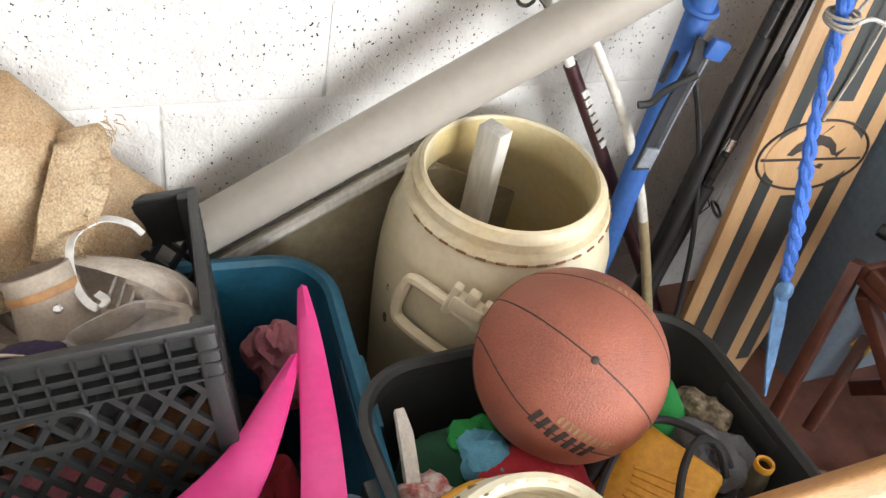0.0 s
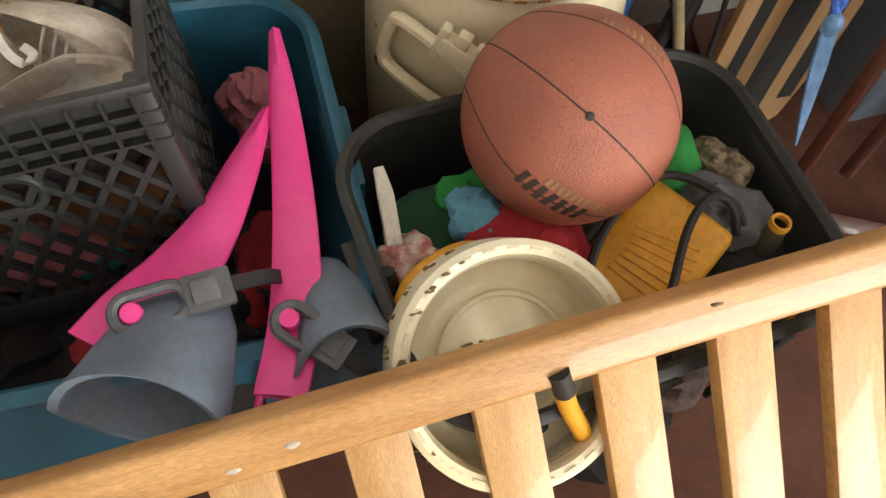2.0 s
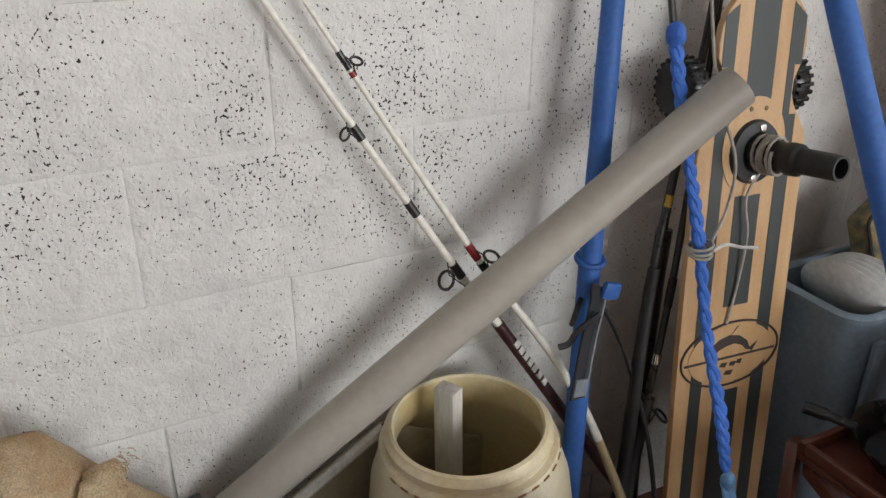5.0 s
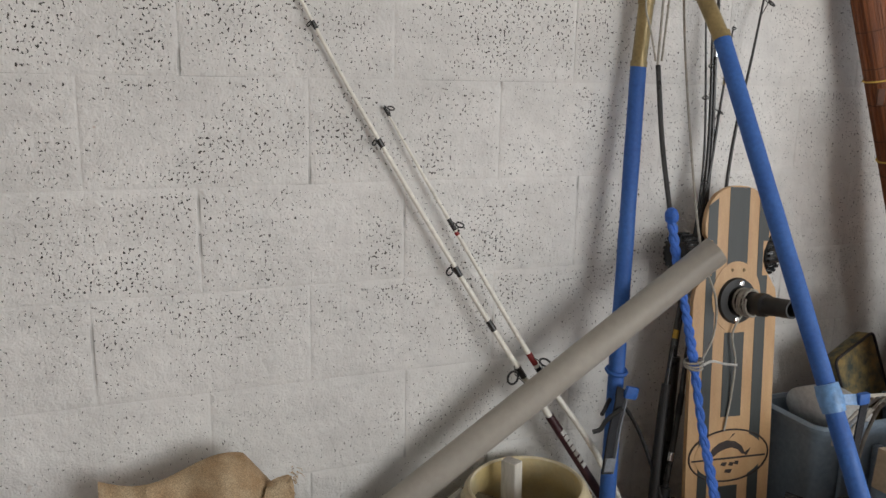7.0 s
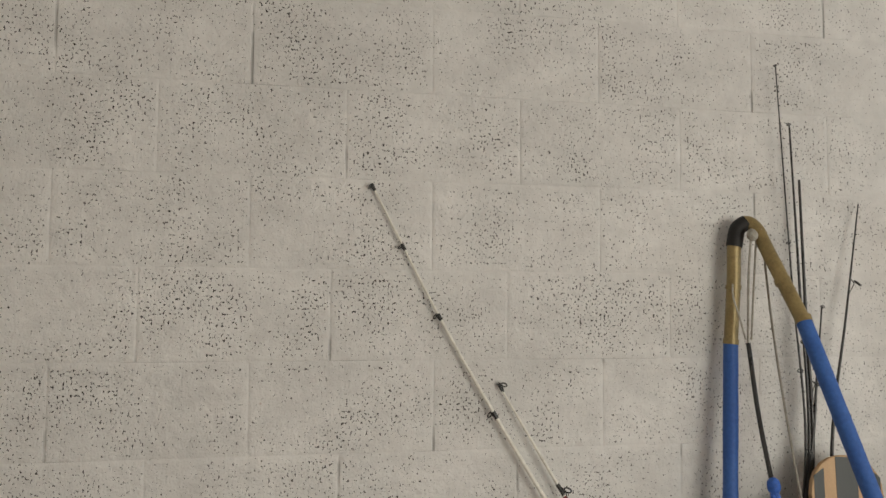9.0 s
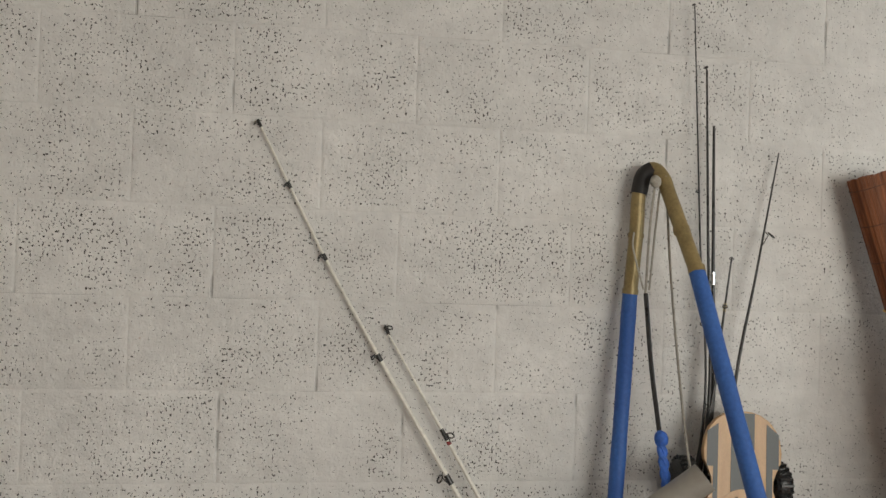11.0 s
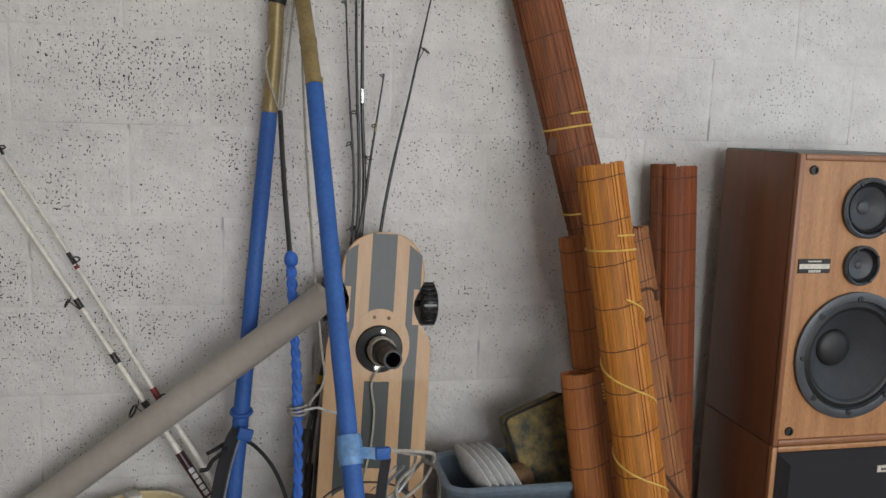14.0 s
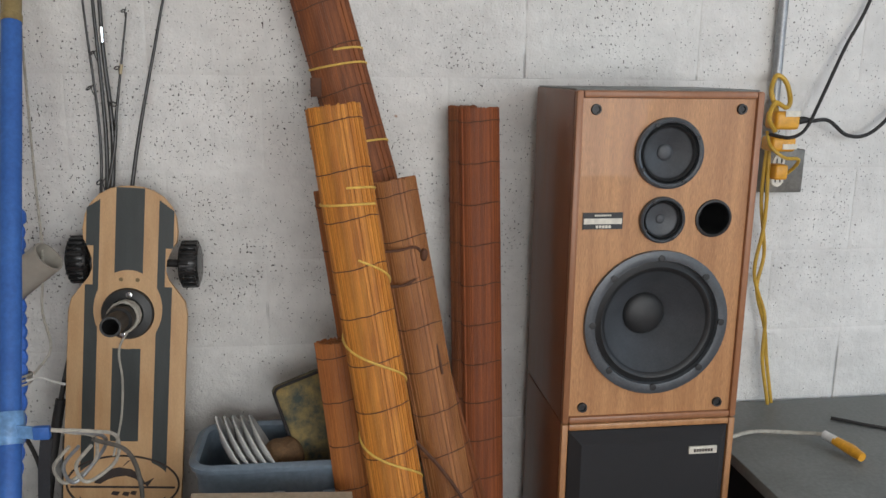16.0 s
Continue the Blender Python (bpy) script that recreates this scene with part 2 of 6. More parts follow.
FRAMEG = mat("speaker_frame", (0.085, 0.095, 0.105), 0.4, 0.2, 0.2, 20, 0.05, 200)
GRILL = mat("speaker_cloth", (0.022, 0.022, 0.024), 0.85, 0, 0.3, 10, 0.4, 700)
LABELW = mat("label_white", (0.72, 0.68, 0.58), 0.5, 0, 0.1, 50, 0.0, 100)
CHROME = mat("chrome", (0.70, 0.70, 0.70), 0.18, 1.0, 0.1, 20, 0.0, 100)
BAMB = [mat("bamboo_" + n, c, 0.62, 0, 0.3, 7, 0.25, 260, second=s, stretch=(6, 6, 0.8), island=0.30, fine=0.2) for n, c, s in (
    ("dark", (0.30, 0.096, 0.028), (0.19, 0.055, 0.016)), ("golden", (0.72, 0.29, 0.042), (0.52, 0.18, 0.022)),
    ("tan", (0.44, 0.18, 0.055), (0.32, 0.115, 0.033)), ("red", (0.35, 0.095, 0.025), (0.26, 0.068, 0.018)), ("amber", (0.50, 0.175, 0.038), (0.38, 0.12, 0.025)))]
THREAD = mat("brown_thread", (0.12, 0.05, 0.025), 0.8, 0, 0.3, 60, 0.2, 300)
YTWINE = mat("yellow_twine", (0.85, 0.56, 0.12), 0.6, 0, 0.25, 80, 0.4, 400)
YELLOW = mat("yellow_plastic", (0.74, 0.36, 0.03), 0.42, 0, 0.15, 14, 0.06, 120, second=(0.66, 0.30, 0.025))
YCORD = mat("yellow_cord", (0.58, 0.35, 0.035), 0.5, 0, 0.25, 30, 0.1, 200)
STEEL = mat("outlet_steel", (0.22, 0.205, 0.18), 0.5, 0.5, 0.4, 25, 0.15, 150)
COND = mat("conduit_metal", (0.36, 0.37, 0.38), 0.45, 0.5, 0.2, 25, 0.1, 150)
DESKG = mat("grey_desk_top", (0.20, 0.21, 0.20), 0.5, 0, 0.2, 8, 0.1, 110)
DESKB = mat("black_desk_side", (0.012, 0.012, 0.013), 0.5, 0, 0.2, 8, 0.1, 110)
BLUET = mat("pale_blue_plastic", (0.21, 0.27, 0.33), 0.42, 0, 0.2, 7, 0.05, 90)
CHINA = mat("white_china", (0.74, 0.74, 0.72), 0.2, 0, 0.08, 8, 0.0, 90, coat=0.4)
CARD = mat("cardboard", (0.60, 0.49, 0.36), 0.85, 0, 0.14, 8, 0.12, 90, second=(0.45, 0.355, 0.245))
TAPE = mat("packing_tape", (0.42, 0.27, 0.13), 0.35, 0, 0.15, 20, 0.05, 100)
CHAIRW = mat("mahogany_stain", (0.15, 0.045, 0.025), 0.4, 0, 0.4, 9, 0.12, 110, second=(0.09, 0.028, 0.017), stretch=(1, 1, 3), coat=0.25)
PANK = mat("black_enamel", (0.02, 0.02, 0.02), 0.25, 0, 0.3, 15, 0.05, 90)
LEATHERW = mat("white_leather", (0.66, 0.61, 0.54), 0.5, 0, 0.25, 22, 0.2, 180, second=(0.50, 0.42, 0.34))
SUEDE = mat("taupe_suede", (0.36, 0.30, 0.235), 0.85, 0, 0.3, 22, 0.3, 260, second=(0.27, 0.215, 0.165))
TANSOLE = mat("tan_sole", (0.42, 0.22, 0.09), 0.6, 0, 0.4, 25, 0.1, 120)
SILVERL = mat("silver_grey_leather", (0.42, 0.40, 0.385), 0.4, 0, 0.3, 20, 0.1, 150, second=(0.34, 0.28, 0.22))
PURPLE = mat("purple_knit", (0.035, 0.02, 0.06), 0.9, 0, 0.3, 30, 0.5, 300)


def cloth_mat(name, c, second=None, s=14):
    return mat(name, c, 0.9, 0, 0.3, s, 0.4, 420, second=second)


C_GREEN = cloth_mat("green_cloth", (0.02, 0.30, 0.06))
C_DGREEN = cloth_mat("dark_green_cloth", (0.012, 0.075, 0.035))
C_BLUE = cloth_mat("light_blue_cloth", (0.13, 0.38, 0.52))
C_RED = cloth_mat("red_cloth", (0.42, 0.02, 0.03))
C_GREY = cloth_mat("grey_cloth", (0.16, 0.16, 0.17))
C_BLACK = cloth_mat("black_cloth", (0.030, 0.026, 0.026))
C_PINK = cloth_mat("dusty_pink_cloth", (0.48, 0.16, 0.19))
C_PINK2 = cloth_mat("salmon_cloth", (0.66, 0.22, 0.26))
C_TEAL = cloth_mat("turquoise_cloth", (0.04, 0.34, 0.40))
C_BROWN = cloth_mat("brown_cloth", (0.26, 0.115, 0.045))
C_CAMO = cloth_mat("leopard_cloth", (0.36, 0.29, 0.19), (0.06, 0.045, 0.03), 75)
C_PRINT = cloth_mat("printed_cloth", (0.66, 0.60, 0.54), (0.42, 0.10, 0.09), 70)
C_FLORAL = cloth_mat("floral_cushion_cloth", (0.29, 0.21, 0.08), (0.05, 0.065, 0.055), 34)
C_TAUPE = cloth_mat("dark_floral_cloth", (0.17, 0.12, 0.10), (0.05, 0.03, 0.03), 60)

# ---- building helpers ----
LOC = {}


def thing(name, base, label, category, group="", kind=""):
    ob = new(name)
    ob.location = base
    ob.empty_display_size = 0.05
    LOC[ob] = Vector(base)
    return tagged(ob, label, category, group, kind)


def root_of(ob):
    while ob.parent:
        ob = ob.parent
    return ob


def link(name, bm, material, smooth=True):
    me = bpy.data.meshes.new(name)
    bmesh.ops.recalc_face_normals(bm, faces=bm.faces)
    bm.to_mesh(me)
    bm.free()
    for m in (material if isinstance(material, (list, tuple)) else (material,)):
        me.materials.append(m)
    if smooth:
        for p in me.polygons:
            p.use_smooth = True
        me.set_sharp_from_angle(angle=radians(38))
    return new(name, me)


def part(name, bm, material, parent, label="", smooth=True):
    """A bmesh in world places as one mesh under a thing or a part."""
    base = LOC[root_of(parent)]
    bmesh.ops.translate(bm, verts=bm.verts, vec=-base)
    ob = link(name, bm, material, smooth)
    ob.parent = parent
    return tagged(ob, label) if label else ob


def solo(name, bm, material, label, category, group="", kind="", smooth=True):
    """A thing of one mesh; its origin at its base."""
    zs = [v.co.z for v in bm.verts]
    c = sum((v.co for v in bm.verts), Vector()) / len(bm.verts)
    base = Vector((c.x, c.y, min(zs)))
    bmesh.ops.translate(bm, verts=bm.verts, vec=-base)
    ob = link(name, bm, material, smooth)
    ob.location = base
    LOC[ob] = base
    return tagged(ob, label, category, group, kind)


def box(x0, x1, y0, y1, z0, z1, bevel=0.0, seg=2, m=None, bm=None):
    b = bmesh.new()
    bmesh.ops.create_cube(b, size=1)
    bmesh.ops.scale(b, verts=b.verts, vec=(x1 - x0, y1 - y0, z1 - z0))
    bmesh.ops.translate(b, verts=b.verts, vec=((x0 + x1) / 2, (y0 + y1) / 2, (z0 + z1) / 2))
    if bevel:
        bmesh.ops.bevel(b, geom=b.edges[:], offset=bevel, segments=seg, profile=0.5, affect="EDGES")
    if m:
        b.transform(m)
    return merge(bm, b)


def merge(bm, b):
    if bm is None:
        return b
    me = bpy.data.meshes.new("tmp")
    b.to_mesh(me)
    b.free()
    bm.from_mesh(me)
    bpy.data.meshes.remove(me)
    return bm


def spline(pts, n=8):
    """Catmull-Rom through the points."""
    p = [Vector(q) for q in pts]
    p = [p[0] * 2 - p[1]] + p + [p[-1] * 2 - p[-2]]
    out = []
    for i in range(1, len(p) - 2):
        for k in range(n):
            t = k / n
            a, b, c, d = p[i - 1:i + 3]
            out.append(0.5 * (2 * b + (c - a) * t + (2 * a - 5 * b + 4 * c - d) * t * t + (3 * b - a - 3 * c + d) * t ** 3))
    return out + [p[-2]]


def tube(pts, r, seg=10, bm=None, closed=False, inner=None):
    """A round bar through the points; r a number or one a point. inner: hollow, with that radius."""
    pts = [Vector(p) for p in pts]
    rs = r if isinstance(r, (list, tuple)) else [r] * len(pts)
    b = bmesh.new()
    rings, n = [], len(pts)
    up = None
    for i, p in enumerate(pts):
        d = (pts[(i + 1) % n] - pts[i - 1]) if closed else (pts[min(i + 1, n - 1)] - pts[max(i - 1, 0)])
        d.normalize()
        if up is None:
            up = d.orthogonal().normalized()
        up = (up - d * up.dot(d)).normalized()
        s = d.cross(up)
        rings.append([b.verts.new(p + (up * math.cos(a) + s * math.sin(a)) * rs[i]) for a in (2 * math.pi * k / seg for k in range(seg))])
    pairs = list(zip(rings, rings[1:])) + ([(rings[-1], rings[0])] if closed else [])
    for q, w in pairs:
        for k in range(seg):
            b.faces.new((q[k], q[(k + 1) % seg], w[(k + 1) % seg], w[k]))
    if not closed:
        if inner:
            # the far end stays open, with a wall
            c0 = pts[-1]
            d = (pts[-1] - pts[-2]).normalized()
            mouth = [b.verts.new(c0 + (v.co - c0).normalized() * inner) for v in rings[-1]]
            deep = [b.verts.new(v.co - d * 0.25) for v in mouth]
            for k in range(seg):
                j = (k + 1) % seg
                b.faces.new((rings[-1][k], rings[-1][j], mouth[j], mouth[k]))
                b.faces.new((mouth[k], mouth[j], deep[j], deep[k]))
            b.faces.new(deep)
            b.faces.new(rings[0][::-1])
        else:
            b.faces.new(rings[0][::-1])
            b.faces.new(rings[-1])
    return merge(bm, b)


def lathe(profile, m=None, seg=40, bm=None):
    """Turns (radius, height) pairs round z."""
    b = bmesh.new()
    rings = []
    for r, z in profile:
        if r < 1e-6:
            rings.append([b.verts.new((0, 0, z))])
        else:
            rings.append([b.verts.new((r * math.cos(a), r * math.sin(a), z)) for a in (2 * math.pi * k / seg for k in range(seg))])
    for q, w in zip(rings, rings[1:]):
        for k in range(seg):
            j = (k + 1) % seg
            if len(q) == 1 and len(w) == 1:
                continue
            if len(q) == 1:
                b.faces.new((q[0], w[j], w[k]))
            elif len(w) == 1:
                b.faces.new((q[k], q[j], w[0]))
            else:
                b.faces.new((q[k], q[j], w[j], w[k]))
    if m:
        b.transform(m)
    return merge(bm, b)


def prism(outline, z0, z1, m=None, bevel=0.0, bm=None):
    """A flat outline (x, y) with thickness along z."""
    b = bmesh.new()
    lo = [b.verts.new((x, y, z0)) for x, y in outline]
    hi = [b.verts.new((x, y, z1)) for x, y in outline]
    n = len(outline)
    b.faces.new(lo[::-1])
    top = b.faces.new(hi)
    for k in range(n):
        b.faces.new((lo[k], lo[(k + 1) % n], hi[(k + 1) % n], hi[k]))
    if bevel:
        bmesh.ops.bevel(b, geom=list(top.edges), offset=bevel, segments=2, profile=0.5, affect="EDGES")
    if m:
        b.transform(m)
    return merge(bm, b)


def blob(c, r, amp=0.25, freq=9.0, seed=0, sub=4, fold=0.5, m=None, bm=None, floor=None):
    """A crumpled soft heap: a ball with folds and creases."""
    b = bmesh.new()
    bmesh.ops.create_icosphere(b, subdivisions=sub, radius=1)
    off = Vector((seed * 7.13, seed * 3.7, seed * 1.9))
    mean = (r[0] + r[1] + r[2]) / 3
    for v in b.verts:
        p = Vector((v.co.x * r[0], v.co.y * r[1], v.co.z * r[2]))
        n1 = noise.noise((p + off) * freq)
        n2 = 1 - abs(noise.noise((p * 1.0 + off * 2) * freq * 1.9)) * 2
        n3 = noise.noise((p + off) * freq * 4.5)
        p += v.co * mean * amp * (n1 + fold * n2 + 0.18 * n3)
        v.co = p
    if m:
        b.transform(m)
    bmesh.ops.translate(b, verts=b.verts, vec=c)
    if floor is not None:
        for v in b.verts:
            v.co.z = max(v.co.z, floor)
    return merge(bm, b)


def ribbon(pts, widths, side, thick, bm=None, n=6, dome=0.0):
    """A flat band along a curve; side: across direction."""
    path = spline(pts, n)
    ws = [widths[0]] * len(path) if len(widths) == 1 else [float(np.interp(i / (len(path) - 1) * (len(widths) - 1), range(len(widths)), widths)) for i in range(len(path))]
    b = bmesh.new()
    rows = []
    for i, p in enumerate(path):
        d = (path[min(i + 1, len(path) - 1)] - path[max(i - 1, 0)]).normalized()
        s = Vector(side)
        s = (s - d * s.dot(d)).normalized()
        nn = d.cross(s)
        if nn.z < 0:
            nn = -nn
        w = ws[i] / 2
        top = [b.verts.new(p + s * w * k + nn * (thick / 2 + dome * (1 - k * k))) for k in (-1, -0.85, 0, 0.85, 1)]
        bot = [b.verts.new(p + s * w * k - nn * thick / 2) for k in (1, -1)]
        rows.append(top + bot)
    for q, w in zip(rows, rows[1:]):
        for k in range(7):
            j = (k + 1) % 7
            b.faces.new((q[k], q[j], w[j], w[k]))
    b.faces.new(rows[0][::-1])
    b.faces.new(rows[-1])
    return merge(bm, b)


def frame_at(origin, xdir, ydir):
    """A pose with its x along xdir and its y near ydir."""
    x = Vector(xdir).normalized()
    y = Vector(ydir)
    y = (y - x * y.dot(x)).normalized()
    z = x.cross(y)
    m = Matrix((x, y, z)).transposed().to_4x4()
    m.translation = origin
    return m


def rrect(w, h, r, n=5):
    out = []
    for cx, cy, a0 in ((w / 2 - r, h / 2 - r, 0), (-w / 2 + r, h / 2 - r, 90), (-w / 2 + r, -h / 2 + r, 180), (w / 2 - r, -h / 2 + r, 270)):
        for k in range(n + 1):
            a = radians(a0 + 90 * k / n)
            out.append((cx + r * math.cos(a), cy + r * math.sin(a)))
    return out


# ---- structure ----
def shell():
    def wall(name, b, m):
        return tagged(solo(name, b, m, "plain plastered garage wall", "wall", smooth=False), kind="structure")
    tagged(solo("floor", box(X0 - 0.2, X1 + 0.2, YB - 6, 0.2, F - 0.2, F), FLOORM, "worn red painted concrete floor", "floor", smooth=False), kind="structure")
    tagged(solo("ceiling", box(X0 - 0.2, X1 + 0.2, YB - 0.2, 0.2, TOP, TOP + 0.15), CEIL, "flat painted garage ceiling", "ceiling", smooth=False), kind="structure")
    wall("wall_west", box(X0 - 0.2, X0, YB - 0.2, 0, F, TOP), PLASTER)
    b = box(X1, X1 + 0.2, YB - 0.2, -2.1, F, TOP)
    box(X1, X1 + 0.2, -0.9, 0, F, TOP, bm=b)
    box(X1, X1 + 0.2, -2.1, -0.9, F, 1.05, bm=b)
    box(X1, X1 + 0.2, -2.1, -0.9, 2.05, TOP, bm=b)
    wall("wall_east", b, PLASTER)
    b = box(X0, 1.3, YB - 0.2, YB, F, TOP)
    box(4.3, X1, YB - 0.2, YB, F, TOP, bm=b)
    box(1.3, 4.3, YB - 0.2, YB, 2.35, TOP, bm=b)
    wall("wall_south", b, PLASTER)


shell()


# ---- things along the wall ----
def speaker(base, w, d, h, grille, label):
    x, y, z = base          # front left bottom corner; the front faces -y
    t = thing("loudspeaker", (x + w / 2, y + d / 2, z), label, "loudspeaker", "stacked loudspeakers")
    b = box(x, x + w, y + 0.004, y + d, z, z + h, 0.004)
    bmesh.ops.delete(b, geom=[f for f in b.faces if f.normal.y < -0.9 and f.calc_area() > 0.05], context="FACES") if not grille else None
    part("cabinet", b, OAKD, t, "dark brown wood-grain cabinet")
    if not grille:
        # the brown top's grazing reflection, put in as a thin grey sheet
        part("top_panel", box(x + 0.003, x + w - 0.003, y + 0.006, y + d - 0.003, z + h - 0.001, z + h + 0.003, 0.0015), DESKG, t, "thin grey sheet for the sheen on the brown top")
    bez = bmesh.new()
    for bx in ((x, x + 0.014, z, z + h), (x + w - 0.014, x + w, z, z + h), (x + 0.014, x + w - 0.014, z, z + 0.014), (x + 0.014, x + w - 0.014, z + h - 0.014, z + h)):
        box(bx[0], bx[1], y - 0.012, y + 0.003, bx[2], bx[3], 0.004, bm=bez)
    part("front_edge", bez, mat("edge_veneer", (0.34, 0.15, 0.07), 0.4, 0, 0.2, 5, 0.06, 120, stretch=(6, 6, 0.5)) if not grille else OAK, t)
    if grille:
        b = box(x + 0.016, x + w - 0.016, y - 0.030, y + 0.002, z + 0.016, z + h - 0.016)
        top = [f for f in b.faces if f.normal.y < -0.9]
        bmesh.ops.inset_region(b, faces=top, thickness=0.030)
        edge = {v for v in b.verts if v.co.y < y - 0.02}
        inner = {v for f in top for v in f.verts}
        for v in edge - inner:
            v.co.y = y - 0.008
        g = part("grille", b, GRILL, t, "black cloth grille with bevelled rim")
        part("badge", box(x + 0.262, x + 0.322, y - 0.034, y - 0.0295, z + h - 0.066, z + h - 0.050, 0.001), LABELW, g, "small pale badge")
        b = bmesh.new()
        for k in range(7):
            box(x + 0.272 + k * 0.006, x + 0.276 + k * 0.006, y - 0.0352, y - 0.0342, z + h - 0.061, z + h - 0.055, bm=b)
        part("badge_marks", b, INK, g, smooth=False)
        return t
    holes = ((0.183, 0.206, 0.147 * 0.84), (0.186, 0.541, 0.0675 * 0.84), (0.181, 0.413, 0.045 * 0.84), (0.287, 0.414, 0.032))
    q = bmesh.new()
    edges = []
    for loop in [[(0.014, 0.014), (w - 0.014, 0.014), (w - 0.014, h - 0.014), (0.014, h - 0.014)]] + [[(cx + r * math.cos(a), cz + r * math.sin(a)) for a in (2 * math.pi * k / 40 for k in range(40))] for cx, cz, r in holes]:
        vs = [q.verts.new((x + px, y - 0.004, z + pz)) for px, pz in loop]
        edges += [q.edges.new((vs[k], vs[(k + 1) % len(vs)])) for k in range(len(vs))]
    bmesh.ops.triangle_fill(q, edges=edges, use_beauty=True, use_dissolve=False, normal=(0, -1, 0))
    part("baffle", q, OAK, t, "honey oak veneer front", smooth=False)

    def at(px, pz):
        return Matrix.Translation((x + px, y - 0.004, z + pz)) @ Matrix.Rotation(radians(90), 4, "X")

    def driver(name, cx, cz, R, cone, dome, lab, screws):
        m = at(cx, cz)
        ring = part(name, lathe([(R * 0.85, 0.002), (R * 0.865, 0.010), (R * 0.93, 0.012), (R, 0.009), (R, 0.0)], m, 56), FRAMEG, t, lab)
        part("surround", lathe([(R * 0.70, -0.002), (R * 0.735, 0.005), (R * 0.775, 0.007), (R * 0.82, 0.003), (R * 0.86, 0.001)], m, 56), SURR, ring)
        prof = [(R * 0.71, 0.001)]
        for k in range(1, 13):
            r = R * (0.71 - k * (0.71 - dome) / 13)
            prof.append((r, -0.55 * R * (1 - r / (R * 0.71)) * cone + (0.0012 if k % 2 and R > 0.1 else 0)))
        part("cone", lathe(prof + [(R * dome, -0.55 * R * cone * (1 - dome / 0.71))], m, 56), CONE, ring)
        zc = -0.55 * R * cone * (1 - dome / 0.71)
        part("dust_cap", lathe([(R * dome * math.cos(a), zc + R * dome * 0.32 * math.sin(a)) for a in (radians(k * 15) for k in range(7))][:-1] + [(0, zc + R * dome * 0.32)], m, 32), SURR if R > 0.1 else CONE, ring)
        for k in range(screws):
            a = radians(90 + 360 / screws * k + (0 if R > 0.1 else 30))
            b = lathe([(R * 0.035 + 0.0016, 0.009), (R * 0.035 + 0.0016, 0.0135), (0, 0.0145)], m @ Matrix.Translation((R * 0.90 * math.cos(a), R * 0.90 * math.sin(a), 0)), 10)
            part("screw", b, SURR, ring)
    driver("woofer", 0.183, 0.206, 0.147, 1.35, 0.30, "large black paper woofer", 8)
    driver("midrange", 0.186, 0.541, 0.0675, 0.7, 0.24, "grey midrange driver", 4)
    driver("tweeter", 0.181, 0.413, 0.045, 0.35, 0.20, "small black tweeter", 4)
    m = at(0.287, 0.414)
    port = part("bass_port", lathe([(0, -0.11), (0.029, -0.11), (0.031, 0.002), (0.033, 0.004), (0.0365, 0.003), (0.0375, 0.0)], m, 40), SURR, t, "open round bass port")
    for px, pz in ((0.040, 0.622), (0.326, 0.624), (0.042, 0.032), (0.327, 0.032)):
        part("grille_socket", lathe([(0, 0.001), (0.006, 0.001), (0.0065, 0.005), (0.0095, 0.005), (0.0105, 0.0)], at(px, pz), 20), SURR, t)
    pl = part("name_plate", box(x + 0.024, x + 0.103, y - 0.0065, y - 0.0035, z + 0.396, z + 0.428), SURR, t, "black name plate with pale stripe", smooth=False)
    part("plate_stripe", box(x + 0.026, x + 0.101, y - 0.0075, y - 0.006, z + 0.406, z + 0.417), LABELW, pl, smooth=False)
    b = bmesh.new()
    for k in range(8):
        box(x + 0.047 + k * 0.0042, x + 0.050 + k * 0.0042, y - 0.0075, y - 0.006, z + 0.421, z + 0.4245, bm=b)
    for k in range(5):
        box(x + 0.050 + k * 0.0062, x + 0.0545 + k * 0.0062, y - 0.0075, y - 0.006, z + 0.398, z + 0.4035, bm=b)
    part("plate_marks", b, LABELW, pl, smooth=False)
    return t


speaker((2.427, -0.345, F), 0.368, 0.285, 0.657, True, "black-grilled wooden loudspeaker standing on the floor")
speaker((2.427, -0.345, F + 0.6585), 0.368, 0.285, 0.657, False, "oak-veneered three-way loudspeaker without its grille")


